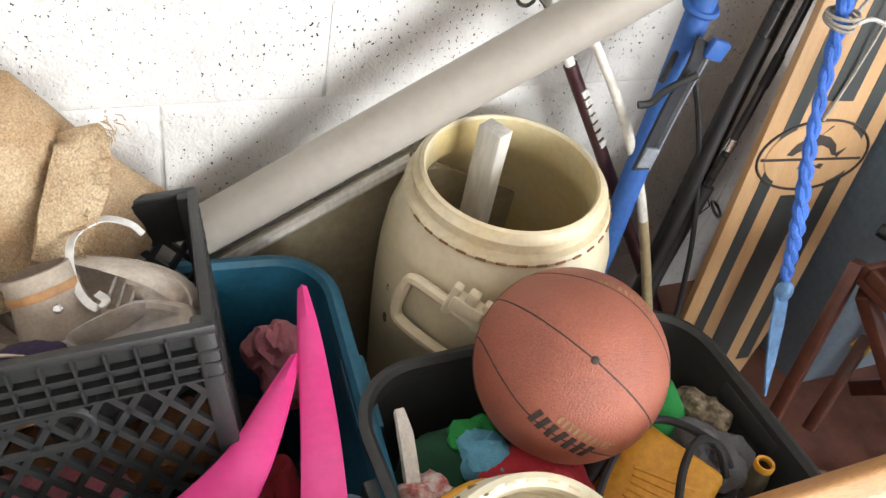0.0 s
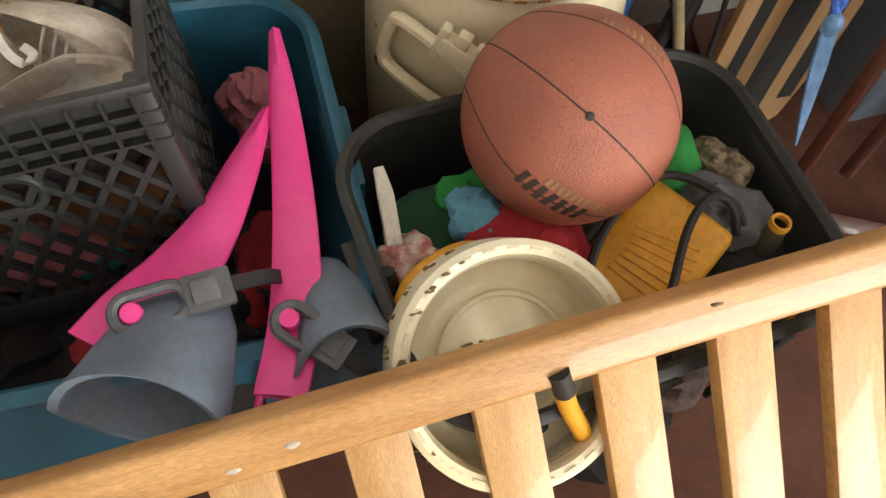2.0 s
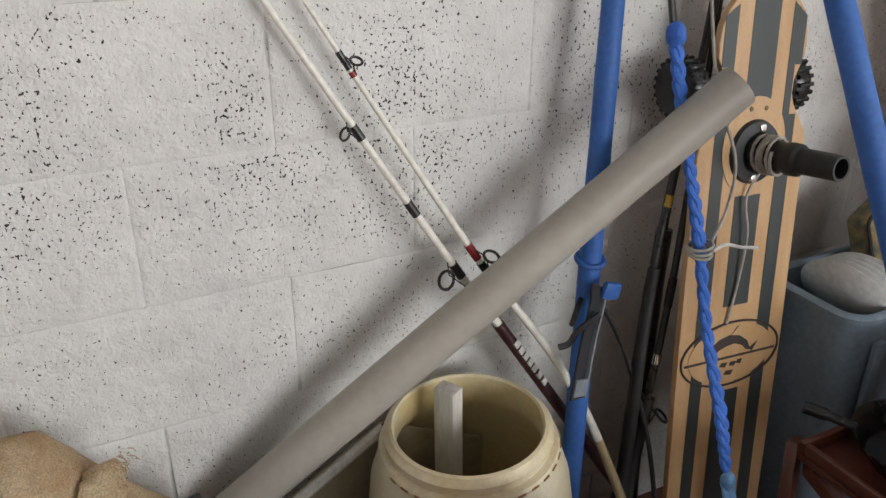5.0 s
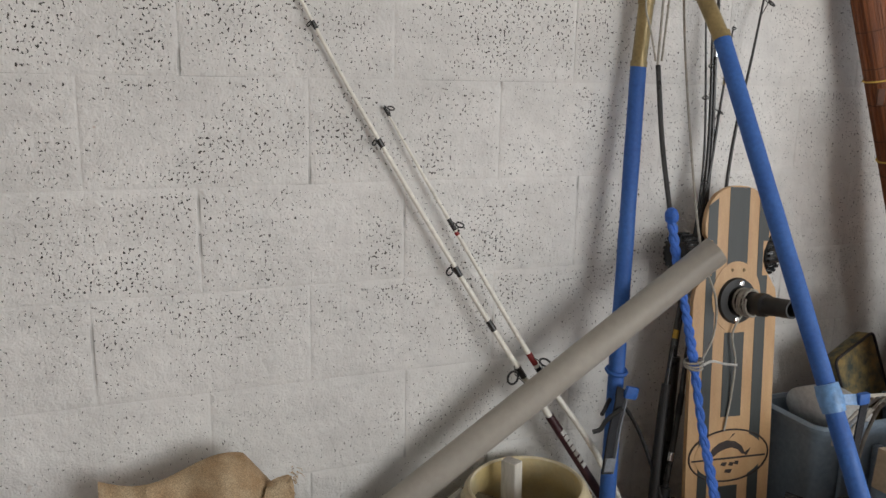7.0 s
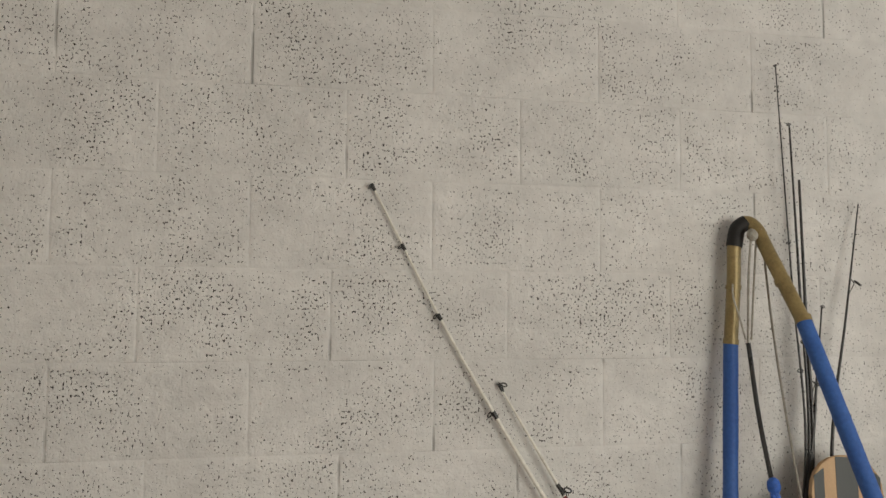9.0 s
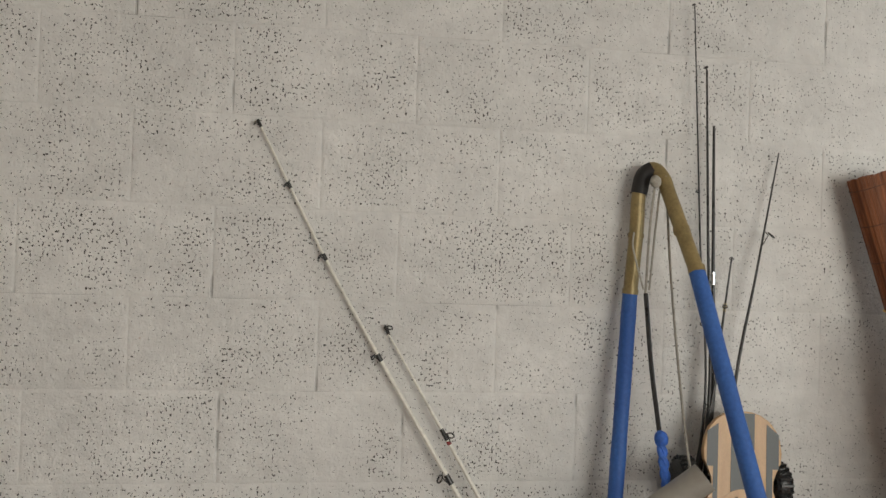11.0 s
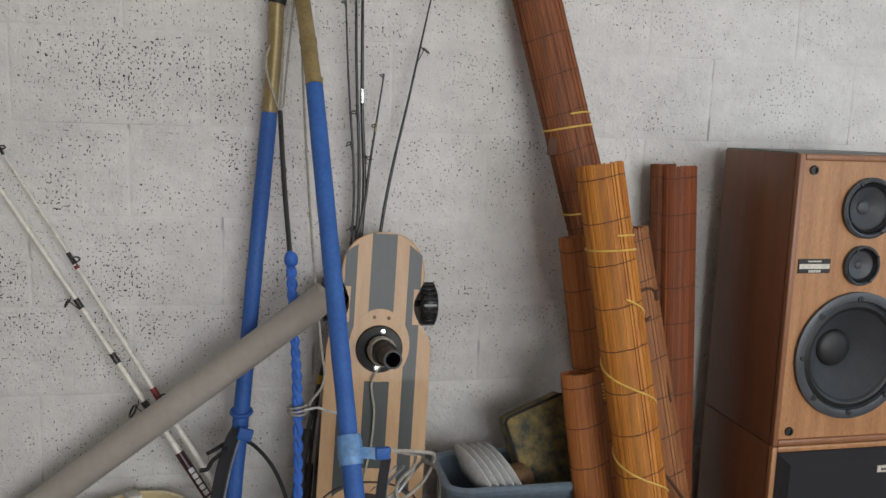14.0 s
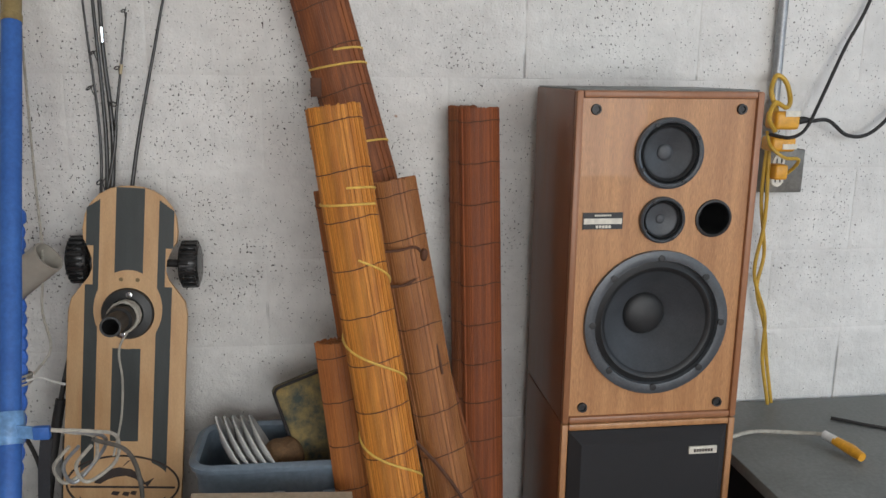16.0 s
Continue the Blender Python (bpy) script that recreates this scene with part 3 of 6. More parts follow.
def blind(top, bottom, w, d, material, label, turns=(), strips=88):
    """A rolled bamboo blind: thin slats round an oval core, with threads and twine."""
    top, bottom = Vector(top), Vector(bottom)
    ax = (top - bottom)
    L = ax.length
    m = frame_at(bottom, ax, (0, -1, 0))     # x along, y out of the wall
    t = thing("bamboo_blind", bottom, label, "window blind", "rolled bamboo blinds")
    rnd = random.Random(int(w * 1e4) + int(top.x * 1e4))
    b = bmesh.new()
    n = strips
    for k in range(n):
        a = 2 * math.pi * k / n
        a2 = 2 * math.pi * (k + 0.86) / n
        e = rnd.uniform(-0.002, 0.002)
        r = 1 + rnd.uniform(-0.03, 0.03)
        q = [Vector((0, math.cos(v) * d / 2 * s * r, math.sin(v) * w / 2 * s * r)) for v, s in ((a, 1), (a2, 1), (a2, 0.86), (a, 0.86))]
        lo = [b.verts.new(p) for p in q]
        mid = [b.verts.new(p * (1 + rnd.uniform(-0.008, 0.012)) + Vector((L * 0.5, 0, 0))) for p in q]
        hi = [b.verts.new(p + Vector((L + e, 0, 0))) for p in q]
        for u, v in ((lo, mid), (mid, hi)):
            for i in range(4):
                b.faces.new((u[i], u[(i + 1) % 4], v[(i + 1) % 4], v[i]))
        b.faces.new(hi)
        b.faces.new(lo[::-1])
    b.transform(m)
    part("slats", b, material, t)
    # the roll's inner turns, seen at its end
    b = bmesh.new()
    for s in (0.8, 0.55, 0.3):
        pts = [(L - 0.004, math.cos(v) * d / 2 * s, math.sin(v) * w / 2 * s) for v in (2 * math.pi * i / 20 for i in range(20))]
        lo = [b.verts.new(p) for p in pts]
        hi = [b.verts.new((0.01, p[1], p[2])) for p in pts]
        inn = [b.verts.new((L - 0.004, p[1] * 0.8, p[2] * 0.8)) for p in pts]
        for i in range(20):
            j = (i + 1) % 20
            b.faces.new((lo[i], lo[j], inn[j], inn[i]))
            b.faces.new((lo[i], lo[j], hi[j], hi[i]))
    b.transform(m)
    part("inner_roll", b, material, t)
    z = L - 0.028
    while z > 0.05:
        pts = [(z + rnd.uniform(-0.001, 0.001) + 0.003 * math.sin(v * 2), math.cos(v) * (d / 2 + 0.0012), math.sin(v) * (w / 2 + 0.0012)) for v in (2 * math.pi * i / 24 for i in range(24))]
        part("thread", tube([m @ Vector(p) for p in pts], 0.0011, 5, closed=True), THREAD, t)
        z -= 0.088
    for z0, pitch, wraps in turns:
        N = int(28 * wraps)
        pts = [(z0 - pitch * i / 28, math.cos(2 * math.pi * i / 28) * (d / 2 + 0.0025), math.sin(2 * math.pi * i / 28) * (w / 2 + 0.0025)) for i in range(N + 1)]
        part("twine", tube([m @ Vector(p) for p in pts], 0.0023, 6), YTWINE, t, "yellow plastic twine")
    return t


first = blind((1.911, -0.060, 1.758), (2.360, -0.26, F), 0.112, 0.075, BAMB[0], "dark brown rolled bamboo blind leaning on the wall", turns=((1.44, 0.03, 1.3), (1.25, 0.04, 1.0)))
blind((1.983, -0.325, 1.371), (2.178, -0.500, F), 0.098, 0.085, BAMB[1], "golden rolled bamboo blind tied with yellow twine", turns=((1.16, 0.03, 1.2), (1.03, 0.19, 4.6)))
blind((2.098, -0.235, 1.226), (2.298, -0.385, F), 0.090, 0.07, BAMB[2], "tan rolled bamboo blind tied with brown string")
blind((2.262, -0.062, 1.363), (2.285, -0.16, F), 0.062, 0.05, BAMB[0], "dark folded bamboo blind against the wall")
blind((2.293, -0.085, 1.360), (2.318, -0.19, F), 0.088, 0.050, BAMB[3], "reddish brown rolled bamboo blind against the wall")
blind((1.984, -0.285, 0.917), (2.085, -0.395, F), 0.088, 0.06, BAMB[4], "short amber rolled bamboo blind")
blind((1.987, -0.222, 1.208), (2.150, -0.30, F), 0.088, 0.055, BAMB[4], "amber rolled bamboo blind behind the golden one", turns=((0.80, 0.008, 5.0),))

part("tag", box(1.940, 1.962, -0.128, -0.124, 1.382, 1.420, 0.001), THREAD, first, "small dark cloth tag")


def blind_strings():
    t = thing("blind_string", (2.150, -0.276, 1.1), "loose brown tie strings of a blind", "string")
    part("cord", tube(spline([(2.050, -0.296, 1.095), (2.100, -0.301, 1.098), (2.142, -0.286, 1.10), (2.155, -0.276, 1.06), (2.165, -0.291, 0.98), (2.190, -0.316, 0.85)]), 0.003, 6), THREAD, t)
    part("cord", tube(spline([(2.055, -0.301, 1.03), (2.110, -0.306, 1.03), (2.150, -0.286, 1.045)]), 0.003, 6), THREAD, t)
    part("toggle", blob((2.155, -0.281, 1.085), (0.008, 0.008, 0.012), 0.2, 60, 2, 2), THREAD, t)
    part("cord", tube(spline([(2.125, -0.366, 0.74), (2.180, -0.381, 0.68), (2.230, -0.386, 0.6), (2.260, -0.396, 0.5)]), 0.004, 6), THREAD, t)


blind_strings()


def board():
    top, low = Vector((1.576, -0.110, 1.201)), Vector((1.492, -0.264, F))
    L = (top - low).length
    m = frame_at(top, (1, -0.02, -0.06), low - top)      # x across, y down the board, z out of it or in
    if (m.to_3x3() @ Vector((0, 0, 1))).y > 0:
        m = m @ Matrix.Diagonal((1, 1, -1, 1))
    t = thing("wakeboard", low, "maple wooden board with dark stripes leaning on the wall", "board")
    half = [(0.0, 0.0), (0.02, 0.001), (0.042, 0.007), (0.064, 0.020), (0.081, 0.040), (0.090, 0.062), (0.094, 0.09), (0.092, 0.112), (0.080, 0.130), (0.072, 0.150), (0.071, 0.172), (0.077, 0.190), (0.098, 0.215), (0.113, 0.235), (0.118, 0.262), (0.119, 0.6), (0.115, 0.95), (0.085, L - 0.03), (0.05, L)]
    out = half + [(-x, y) for x, y in half[::-1][:-1]]
    part("deck", prism(out, -0.012, 0.0, m, 0.002), BIRCH, t, smooth=False)
    for x0, x1, spans in ((-0.086, -0.060, ((0.048, 0.125), (0.205, 1.05))), (-0.071, -0.060, ((0.125, 0.205),)), (0.056, 0.086, ((0.048, 0.125), (0.205, 1.05))), (0.056, 0.071, ((0.125, 0.205),)), (-0.029, 0.027, ((0.004, 0.200), (0.335, 0.530), (0.692, 1.08)))):
        for y0, y1 in spans:
            y0b, y0c = (y0, y0 - 0.018) if x0 < -0.05 and y0 == 0.048 else (y0 - 0.022, y0) if x0 > 0.05 and y0 == 0.048 else (y0, y0)
            part("stripe", prism([(x0, y0b), (x1, y0c), (x1, y1), (x0, y1)], -0.0005, 0.0008, m), STRIPE, t, smooth=False)
    # oval emblem: ring, bar and plain shapes
    ring = [(0.1125 * math.cos(a), 0.621 + 0.060 * math.sin(a)) for a in (2 * math.pi * k / 56 for k in range(56))]
    part("emblem_ring", tube([m @ Vector((x, y, 0.0012)) for x, y in ring], 0.0022, 5, closed=True), INK, t)
    part("emblem_plate", prism([(0.097 * math.cos(a), 0.621 + 0.056 * math.sin(a)) for a in (2 * math.pi * k / 40 for k in range(40))], 0.0008, 0.0013, m), BIRCH, t, smooth=False)
    part("emblem_bar", box(-0.105, 0.105, 0.625, 0.6295, 0.0013, 0.0019, m=m), INK, t, smooth=False)
    arc = [(-0.058, 0.619), (-0.048, 0.602), (-0.03, 0.590), (-0.008, 0.585), (0.016, 0.589), (0.036, 0.602), (0.046, 0.621), (0.036, 0.620), (0.024, 0.609), (0.006, 0.603), (-0.012, 0.605), (-0.03, 0.611), (-0.046, 0.621)]
    part("emblem_shape", prism(arc, 0.0013, 0.0019, m), INK, t, smooth=False)
    part("emblem_mark", prism([(-0.004, 0.586), (0.008, 0.571), (0.014, 0.57)], 0.0013, 0.0019, m), INK, t, smooth=False)
    part("emblem_mark", prism([(0.04, 0.619), (0.062, 0.607), (0.05, 0.625)], 0.0013, 0.0019, m), INK, t, smooth=False)
    for k, (px, py, pw) in enumerate(((-0.02, 0.636, 0.016), (0.002, 0.637, 0.014), (0.018, 0.635, 0.012), (-0.008, 0.653, 0.02))):
        part("emblem_mark", prism([(px, py), (px + pw * 0.9, py + 0.001), (px + pw * 0.619, py + 0.010), (px - 0.004, py + 0.007)], 0.0013, 0.0019, m), INK, t, smooth=False)
    # hub with its spindle, wound with cord
    hm = m @ Matrix.Translation((0.0, 0.262, 0))
    part("hub_base", prism([(0.068 * math.cos(a), 0.254 + 0.082 * math.sin(a)) for a in (2 * math.pi * k / 48 for k in range(48))], 0.0006, 0.0018, m), BIRCH, t, "plain pale wood round the hub", smooth=False)
    hub = part("hub", lathe([(0, 0.010), (0.030, 0.010), (0.034, 0.013), (0.050, 0.009), (0.054, 0.0)], hm, 40), BLACKP, t, "round black hub plate")
    ax = hm @ Matrix.Rotation(radians(3), 4, "Y")
    part("spindle", lathe([(0, 0.06), (0.013, 0.06), (0.0155, 0.163), (0.0195, 0.163), (0.0200, 0.150), (0.0205, 0.095), (0.0255, 0.090), (0.0265, 0.075), (0.024, 0.070), (0.024, 0.02), (0.027, 0.0)], ax, 32), BLACKP, hub, "hollow black spindle")
    coil = [ax @ Vector(((0.027 + 0.003 * (i % 37) / 37) * math.cos(i * 0.5), 0.030 * math.sin(i * 0.5), 0.022 + 0.028 * i / 90 + 0.008 * math.sin(i * 0.21))) for i in range(96)]
    part("wound_cord", tube(coil, 0.0028, 6), CORDW, hub, "grey cord wound round it")
    part("cord", tube(spline([coil[0], m @ Vector((-0.012, 0.33, 0.01)), m @ Vector((-0.004, 0.40, 0.012)), m @ Vector((-0.006, 0.48, 0.006)), m @ Vector((-0.02, 0.56, 0.004))]), 0.0026, 6), CORDW, hub)
    for px, py in ((0.004, 0.222), (-0.006, 0.304)):
        part("screw", lathe([(0, 0.0155), (0.006, 0.0145), (0.0072, 0.010), (0.0072, 0.005)], m @ Matrix.Translation((px, py, 0)), 14), CHROME, hub)
    for px in (-0.012, 0.014):
        part("deck_hole", lathe([(0, 0.0016), (0.0035, 0.0016), (0.0042, 0.0005)], m @ Matrix.Translation((px * 1.25, 0.192, 0.0016)), 12), DIRT, t)
    for s in (-1, 1):
        c = m @ Vector((s * 0.112, 0.160, -0.055))
        wm = Matrix.Translation(c) @ Matrix.Rotation(radians(90), 4, "Y")
        w = part("wheel", lathe([(0, -0.020), (0.026, -0.022), (0.040, -0.020), (0.0455, -0.012), (0.0465, 0.0), (0.0455, 0.012), (0.040, 0.020), (0.026, 0.022), (0, 0.020)], wm, 40), PANK, t, "black rubber side wheel")
        for k in range(22):
            a = 2 * math.pi * k / 22
            part("tread_lug", box(0.042, 0.0505, -0.0035, 0.0035, -0.016, 0.016, 0.001, 1, m=wm @ Matrix.Rotation(a, 4, "Z")), PANK, w)
    part("axle", tube([m @ Vector((-0.11, 0.160, -0.055)), m @ Vector((0.11, 0.160, -0.055))], 0.008, 10), BLACKR, t)


board()


def pvc_pipe():
    low, a, b = Vector((0.190, -0.036, F + 0.012)), Vector((0.490, -0.037, 0.331)), Vector((1.437, -0.208, 1.079))
    pts = [low, low.lerp(a, 0.6)] + [a.lerp(b, k / 6) for k in range(7)]
    ob = solo("pvc_pipe", tube(pts, 0.0325, 32, inner=0.0285), PVC, "long grey plastic drain pipe leaning across the corner", "pipe")
    return ob


pvc_pipe()
solo("plywood_sheet", prism([(0.35, F), (0.35, 0.20), (0.93, 0.545), (1.12, 0.45), (1.12, F)], 0.0, 0.006, Matrix.Translation((0, -0.05, 0)) @ Matrix.Rotation(radians(90), 4, "X") @ Matrix.Translation((0, 0, 0))), OLIVE, "thin olive plywood sheet behind the barrel", "panel", smooth=False)
solo("wooden_batten", tube([(0.36, -0.062, 0.195), (0.93, -0.062, 0.54)], 0.009, 8), WOODW, "pale batten along the edge of a sheet", "batten")


def guide(p, d, out, s, parent):
    """A rod guide: ring on two thin feet and a thread wrap."""
    p, d, out = Vector(p), Vector(d).normalized(), Vector(out).normalized()
    side = d.cross(out)
    c = p + out * s * 1.3 - d * s * 0.4
    g = part("line_guide", tube([c + (side * math.cos(a) + (out * 0.8 + d * 0.6).normalized() * math.sin(a)) * s * 0.75 for a in (2 * math.pi * k / 18 for k in range(18))], s * 0.10 + 0.0007, 6, closed=True), RODK, parent, "black wire line guide")
    b = tube([p + d * s * 1.6, c - out * s * 0.6], 0.0011, 5)
    tube([p - d * s * 1.2, c - out * s * 0.6], 0.0011, 5, bm=b)
    part("foot", b, RODK, g)
    return g


def fishing_rod(pts, r0, r1, material, label, guides=(), wraps=(), out=(-0.75, -0.6, -0.3), butt=None):
    path = spline(pts, 10)
    n = len(path)
    t = thing("fishing_rod", pts[-1], label, "fishing rod", "fishing rods")
    rs = [r0 + (r1 - r0) * i / (n - 1) for i in range(n)]
    if butt:
        k = int(n * butt[0])
        part("blank", tube(path[:k + 1], rs[:k + 1], 10), material, t)
        part("grip", tube(path[k:], [r + butt[2] for r in rs[k:]], 12), butt[1], t)
    else:
        part("blank", tube(path, rs, 10), material, t)

    def on(f):
        i = min(int(f * (n - 1)), n - 2)
        return path[i].lerp(path[i + 1], f * (n - 1) - i), (path[i + 1] - path[i]).normalized(), rs[i]
    for f, s in guides:
        p, d, r = on(f)
        guide(p + Vector(out).normalized() * r, d, out, s, t)
    for f, ln, mm in wraps:
        p, d, r = on(f)
        part("thread_wrap", tube([p - d * ln / 2, p + d * ln / 2], r + 0.0012, 10), mm, t)
    return t, on


R1 = [(0.466, -0.012, 1.817), (0.621, -0.016, 1.522), (0.749, -0.020, 1.302), (0.910, -0.038, 1.038), (1.054, -0.072, 0.804), (1.122, -0.088, 0.699), (1.500, -0.200, F)]
rod, on = fishing_rod(R1, 0.0024, 0.0085, RODW, "white surf fishing rod with a maroon grip leaning on the wall",
                      [(0.004, 0.006), (0.077, 0.006), (0.167, 0.007), (0.333, 0.008), (0.50, 0.012), (0.667, 0.019)],
                      [(0.004, 0.018, RODK), (0.077, 0.016, RODK), (0.168, 0.016, RODK), (0.335, 0.018, RODK), (0.504, 0.024, RODK), (0.583, 0.026, RODK), (0.667, 0.028, RODK)], butt=(0.834, RODP, 0.0025))
b = bmesh.new()
for k in range(7):
    p, d, r = on(0.850 + k * 0.0042)
    side = d.cross(Vector((0.2, -0.9, 0.4))).normalized()
    nn = side.cross(d)
    if nn.y > 0:
        nn = -nn
    mm = Matrix((d, side, nn)).transposed().to_4x4()
    mm.translation = p + nn * 0.0102
    box(-0.0055, 0.0055, -0.0055, 0.0055, -0.0015, 0.0012, m=mm, bm=b)
part("grip_print", b, WHITEP, rod, "row of white marks")
R2 = [(0.762, -0.012, 1.366), (0.904, -0.034, 1.126), (1.082, -0.085, 0.824), (1.245, -0.160, 0.555), (1.42, -0.23, F)]
fishing_rod(R2, 0.0022, 0.0095, RODW, "thin cream fishing rod with red thread wraps leaning on the wall",
            [(0.004, 0.009), (0.25, 0.011), (0.50, 0.016)], [(0.006, 0.02, RODK), (0.245, 0.028, RODK), (0.262, 0.008, REDW), (0.49, 0.03, REDW), (0.512, 0.014, RODK)], out=(0.55, -0.7, 0.1), butt=(0.80, RODT, 0.0))
fishing_rod([(1.470, -0.025, 2.143), (1.490, -0.045, 1.60), (1.505, -0.062, 1.20), (1.425, -0.10, 0.80), (1.385, -0.13, 0.35), (1.37, -0.16, F)], 0.0013, 0.006, RODK, "slim dark fishing rod behind the board", [(0.0, 0.005), (0.16, 0.006), (0.30, 0.008)], out=(-0.6, -0.7, 0), butt=(0.66, RODK, 0.006))
fishing_rod([(1.505, -0.025, 1.995), (1.510, -0.045, 1.6), (1.516, -0.060, 1.20), (1.450, -0.085, 0.80), (1.415, -0.12, 0.35), (1.40, -0.16, F)], 0.0022, 0.0075, RODK, "dark fishing rod standing behind the board", [(0.0, 0.006), (0.27, 0.008), (0.40, 0.01)], out=(-0.6, -0.7, 0), butt=(0.6, RODK, 0.009))
fishing_rod([(1.522, -0.035, 1.86), (1.524, -0.048, 1.5), (1.526, -0.058, 1.2), (1.44, -0.13, 0.7), (1.365, -0.17, 0.35), (1.33, -0.2, F)], 0.003, 0.009, RODK, "thick dark fishing rod behind the board", [(0.30, 0.009), (0.72, 0.018)], [(0.2, 0.03, CHROME), (0.6, 0.05, BLACKR), (0.66, 0.02, CHROME)], out=(0.5, -0.7, 0), butt=(0.7, BLACKR, 0.006))
fishing_rod([(1.573, -0.04, 1.545), (1.545, -0.052, 1.36), (1.520, -0.062, 1.20), (1.405, -0.12, 0.75), (1.35, -0.17, 0.4), (1.30, -0.19, F)], 0.0018, 0.008, RODK, "short dark fishing rod tip beside the board", [(0.0, 0.006), (0.12, 0.007)], [(0.12, 0.02, RODT), (0.55, 0.02, YCORD)], out=(-0.4, -0.8, 0), butt=(0.6, BLACKR, 0.005))
fishing_rod([(1.698, -0.02, 1.807), (1.635, -0.045, 1.52), (1.572, -0.068, 1.22), (1.52, -0.13, 0.8), (1.45, -0.22, F)], 0.0015, 0.007, RODK, "leaning dark fishing rod with wire guides", [(0.18, 0.012)], out=(0.7, -0.6, 0))


def blue_frame():
    t = thing("pipe_frame", (1.36, -0.35, F), "A-shaped pipe frame in blue foam sleeves", "frame")
    jl, jr = Vector((1.321, -0.049, 1.458)), Vector((1.409, -0.204, 1.513))
    fl, fr = Vector((1.192, -0.222, F)), Vector((1.517, -0.905, F))
    top = [jl, Vector((1.333, -0.046, 1.6)), Vector((1.337, -0.044, 1.69)), Vector((1.347, -0.044, 1.733)), Vector((1.367, -0.052, 1.749)), Vector((1.384, -0.070, 1.727)), Vector((1.391, -0.095, 1.682)), jr]
    part("arch", tube(spline(top, 6), 0.0165, 16), GOLD, t, "aged brass-coloured bent pipe")
    part("elbow_tape", tube(spline(top[2:5], 6), 0.019, 16), BLACKR, t)
    for a, b2 in ((Vector((1.3325, -0.046, 1.598)), Vector((1.332, -0.046, 1.588))), (jl + Vector((0.001, 0, 0.012)), jl), (Vector((1.399, -0.140, 1.610)), Vector((1.3995, -0.145, 1.600))), (jr + Vector((-0.0005, 0.006, 0.013)), jr)):
        part("coupling", tube([a, b2], 0.0185, 16), GOLD, t)
    rnd = random.Random(3)
    for a, b2, r in ((jl, fl, 0.0175), (jr, fr, 0.0175)):
        n = 26
        pts = [a.lerp(b2, k / n) for k in range(n + 1)]
        leg = part("leg", tube(pts, [r * (1 + rnd.uniform(-0.03, 0.03)) for _ in pts], 18), FOAM, t, "blue foam-sleeved leg")
    # strap round the one leg
    c = jl.lerp(fl, 0.478)
    part("strap_ring", tube([c + Vector((0.021 * math.cos(a), 0.021 * math.sin(a), 0.004 * math.sin(a))) for a in (2 * math.pi * k / 18 for k in range(18))], 0.005, 6, closed=True), FOAM, t)
    st = part("strap", ribbon([(1.253, -0.169, 0.776), (1.239, -0.182, 0.753), (1.223, -0.189, 0.700), (1.210, -0.197, 0.638), (1.202, -0.202, 0.601)], [0.03], (1, 0.3, 0.2), 0.004), WEB, t, "black webbing strap")
    part("strap_edge", ribbon([(1.265, -0.168, 0.774), (1.253, -0.182, 0.753), (1.237, -0.190, 0.700), (1.224, -0.198, 0.638), (1.216, -0.203, 0.601)], [0.004], (1, 0.3, 0.2), 0.007), WEBG, st)
    part("strap_tab", box(-0.012, 0.012, -0.003, 0.003, -0.016, 0.016, 0.002, m=Matrix.Translation((1.207, -0.204, 0.622)) @ Matrix.Rotation(0.15, 4, "Y")), WEBG, st, "small woven tab")
    part("buckle", box(-0.016, 0.016, -0.006, 0.006, -0.014, 0.014, 0.004, m=Matrix.Translation((1.268, -0.179, 0.769)) @ Matrix.Rotation(0.3, 4, "Y")), FOAM, st, "blue plastic buckle")
    part("strap_hook", tube(spline([(1.234, -0.200, 0.747), (1.202, -0.192, 0.721), (1.190, -0.188, 0.700), (1.174, -0.184, 0.695)]), 0.005, 6), BLACKP, st)
    # tape and cords round the other leg
    c = jr.lerp(fr, 0.455)
    d = (fr - jr).normalized()
    tp = part("tape_band", tube([c - d * 0.026, c - d * 0.01, c + d * 0.012, c + d * 0.026], [0.0215, 0.023, 0.0225, 0.021], 18), FOAML, t, "shiny light blue tape")
    p0 = c + Vector((0.02, -0.012, 0))
    part("tape_tail", ribbon([p0 - Vector((0.012, 0, 0)), p0 + Vector((0.012, -0.006, 0.0)), p0 + Vector((0.028, -0.008, -0.002))], [0.02], (0, 0.2, 1), 0.004), FOAML, tp)
    part("clip", box(-0.013, 0.013, -0.006, 0.006, -0.011, 0.011, 0.003, m=Matrix.Translation(p0 + Vector((0.036, -0.01, 0)))), FOAM, tp)
    part("black_tail", ribbon([p0 + Vector((0.042, -0.01, -0.01)), p0 + Vector((0.035, -0.012, -0.06)), p0 + Vector((0.03, -0.012, -0.13)), p0 + Vector((0.034, -0.012, -0.17))], [0.018], (1, 0, 0), 0.003), WEB, tp)
    for o, mm in (((0.075, 0.0), CORDW), ((0.09, 0.02), COND), ((0.11, 0.0), CORDW)):
        part("cord", tube(spline([p0 + Vector((0.05, -0.01, 0.004)), p0 + Vector((o[0], 0.0, -0.006)), p0 + Vector((o[0] + 0.028, 0.03, -0.03)), p0 + Vector((o[0] + 0.015, 0.06, -0.09 + o[1])), p0 + Vector((o[0] - 0.03, 0.05, -0.12)), p0 + Vector((o[0] - 0.04, 0.03, -0.08)), p0 + Vector((o[0] - 0.01, 0.02, -0.04))]), 0.0032, 6), mm, tp)
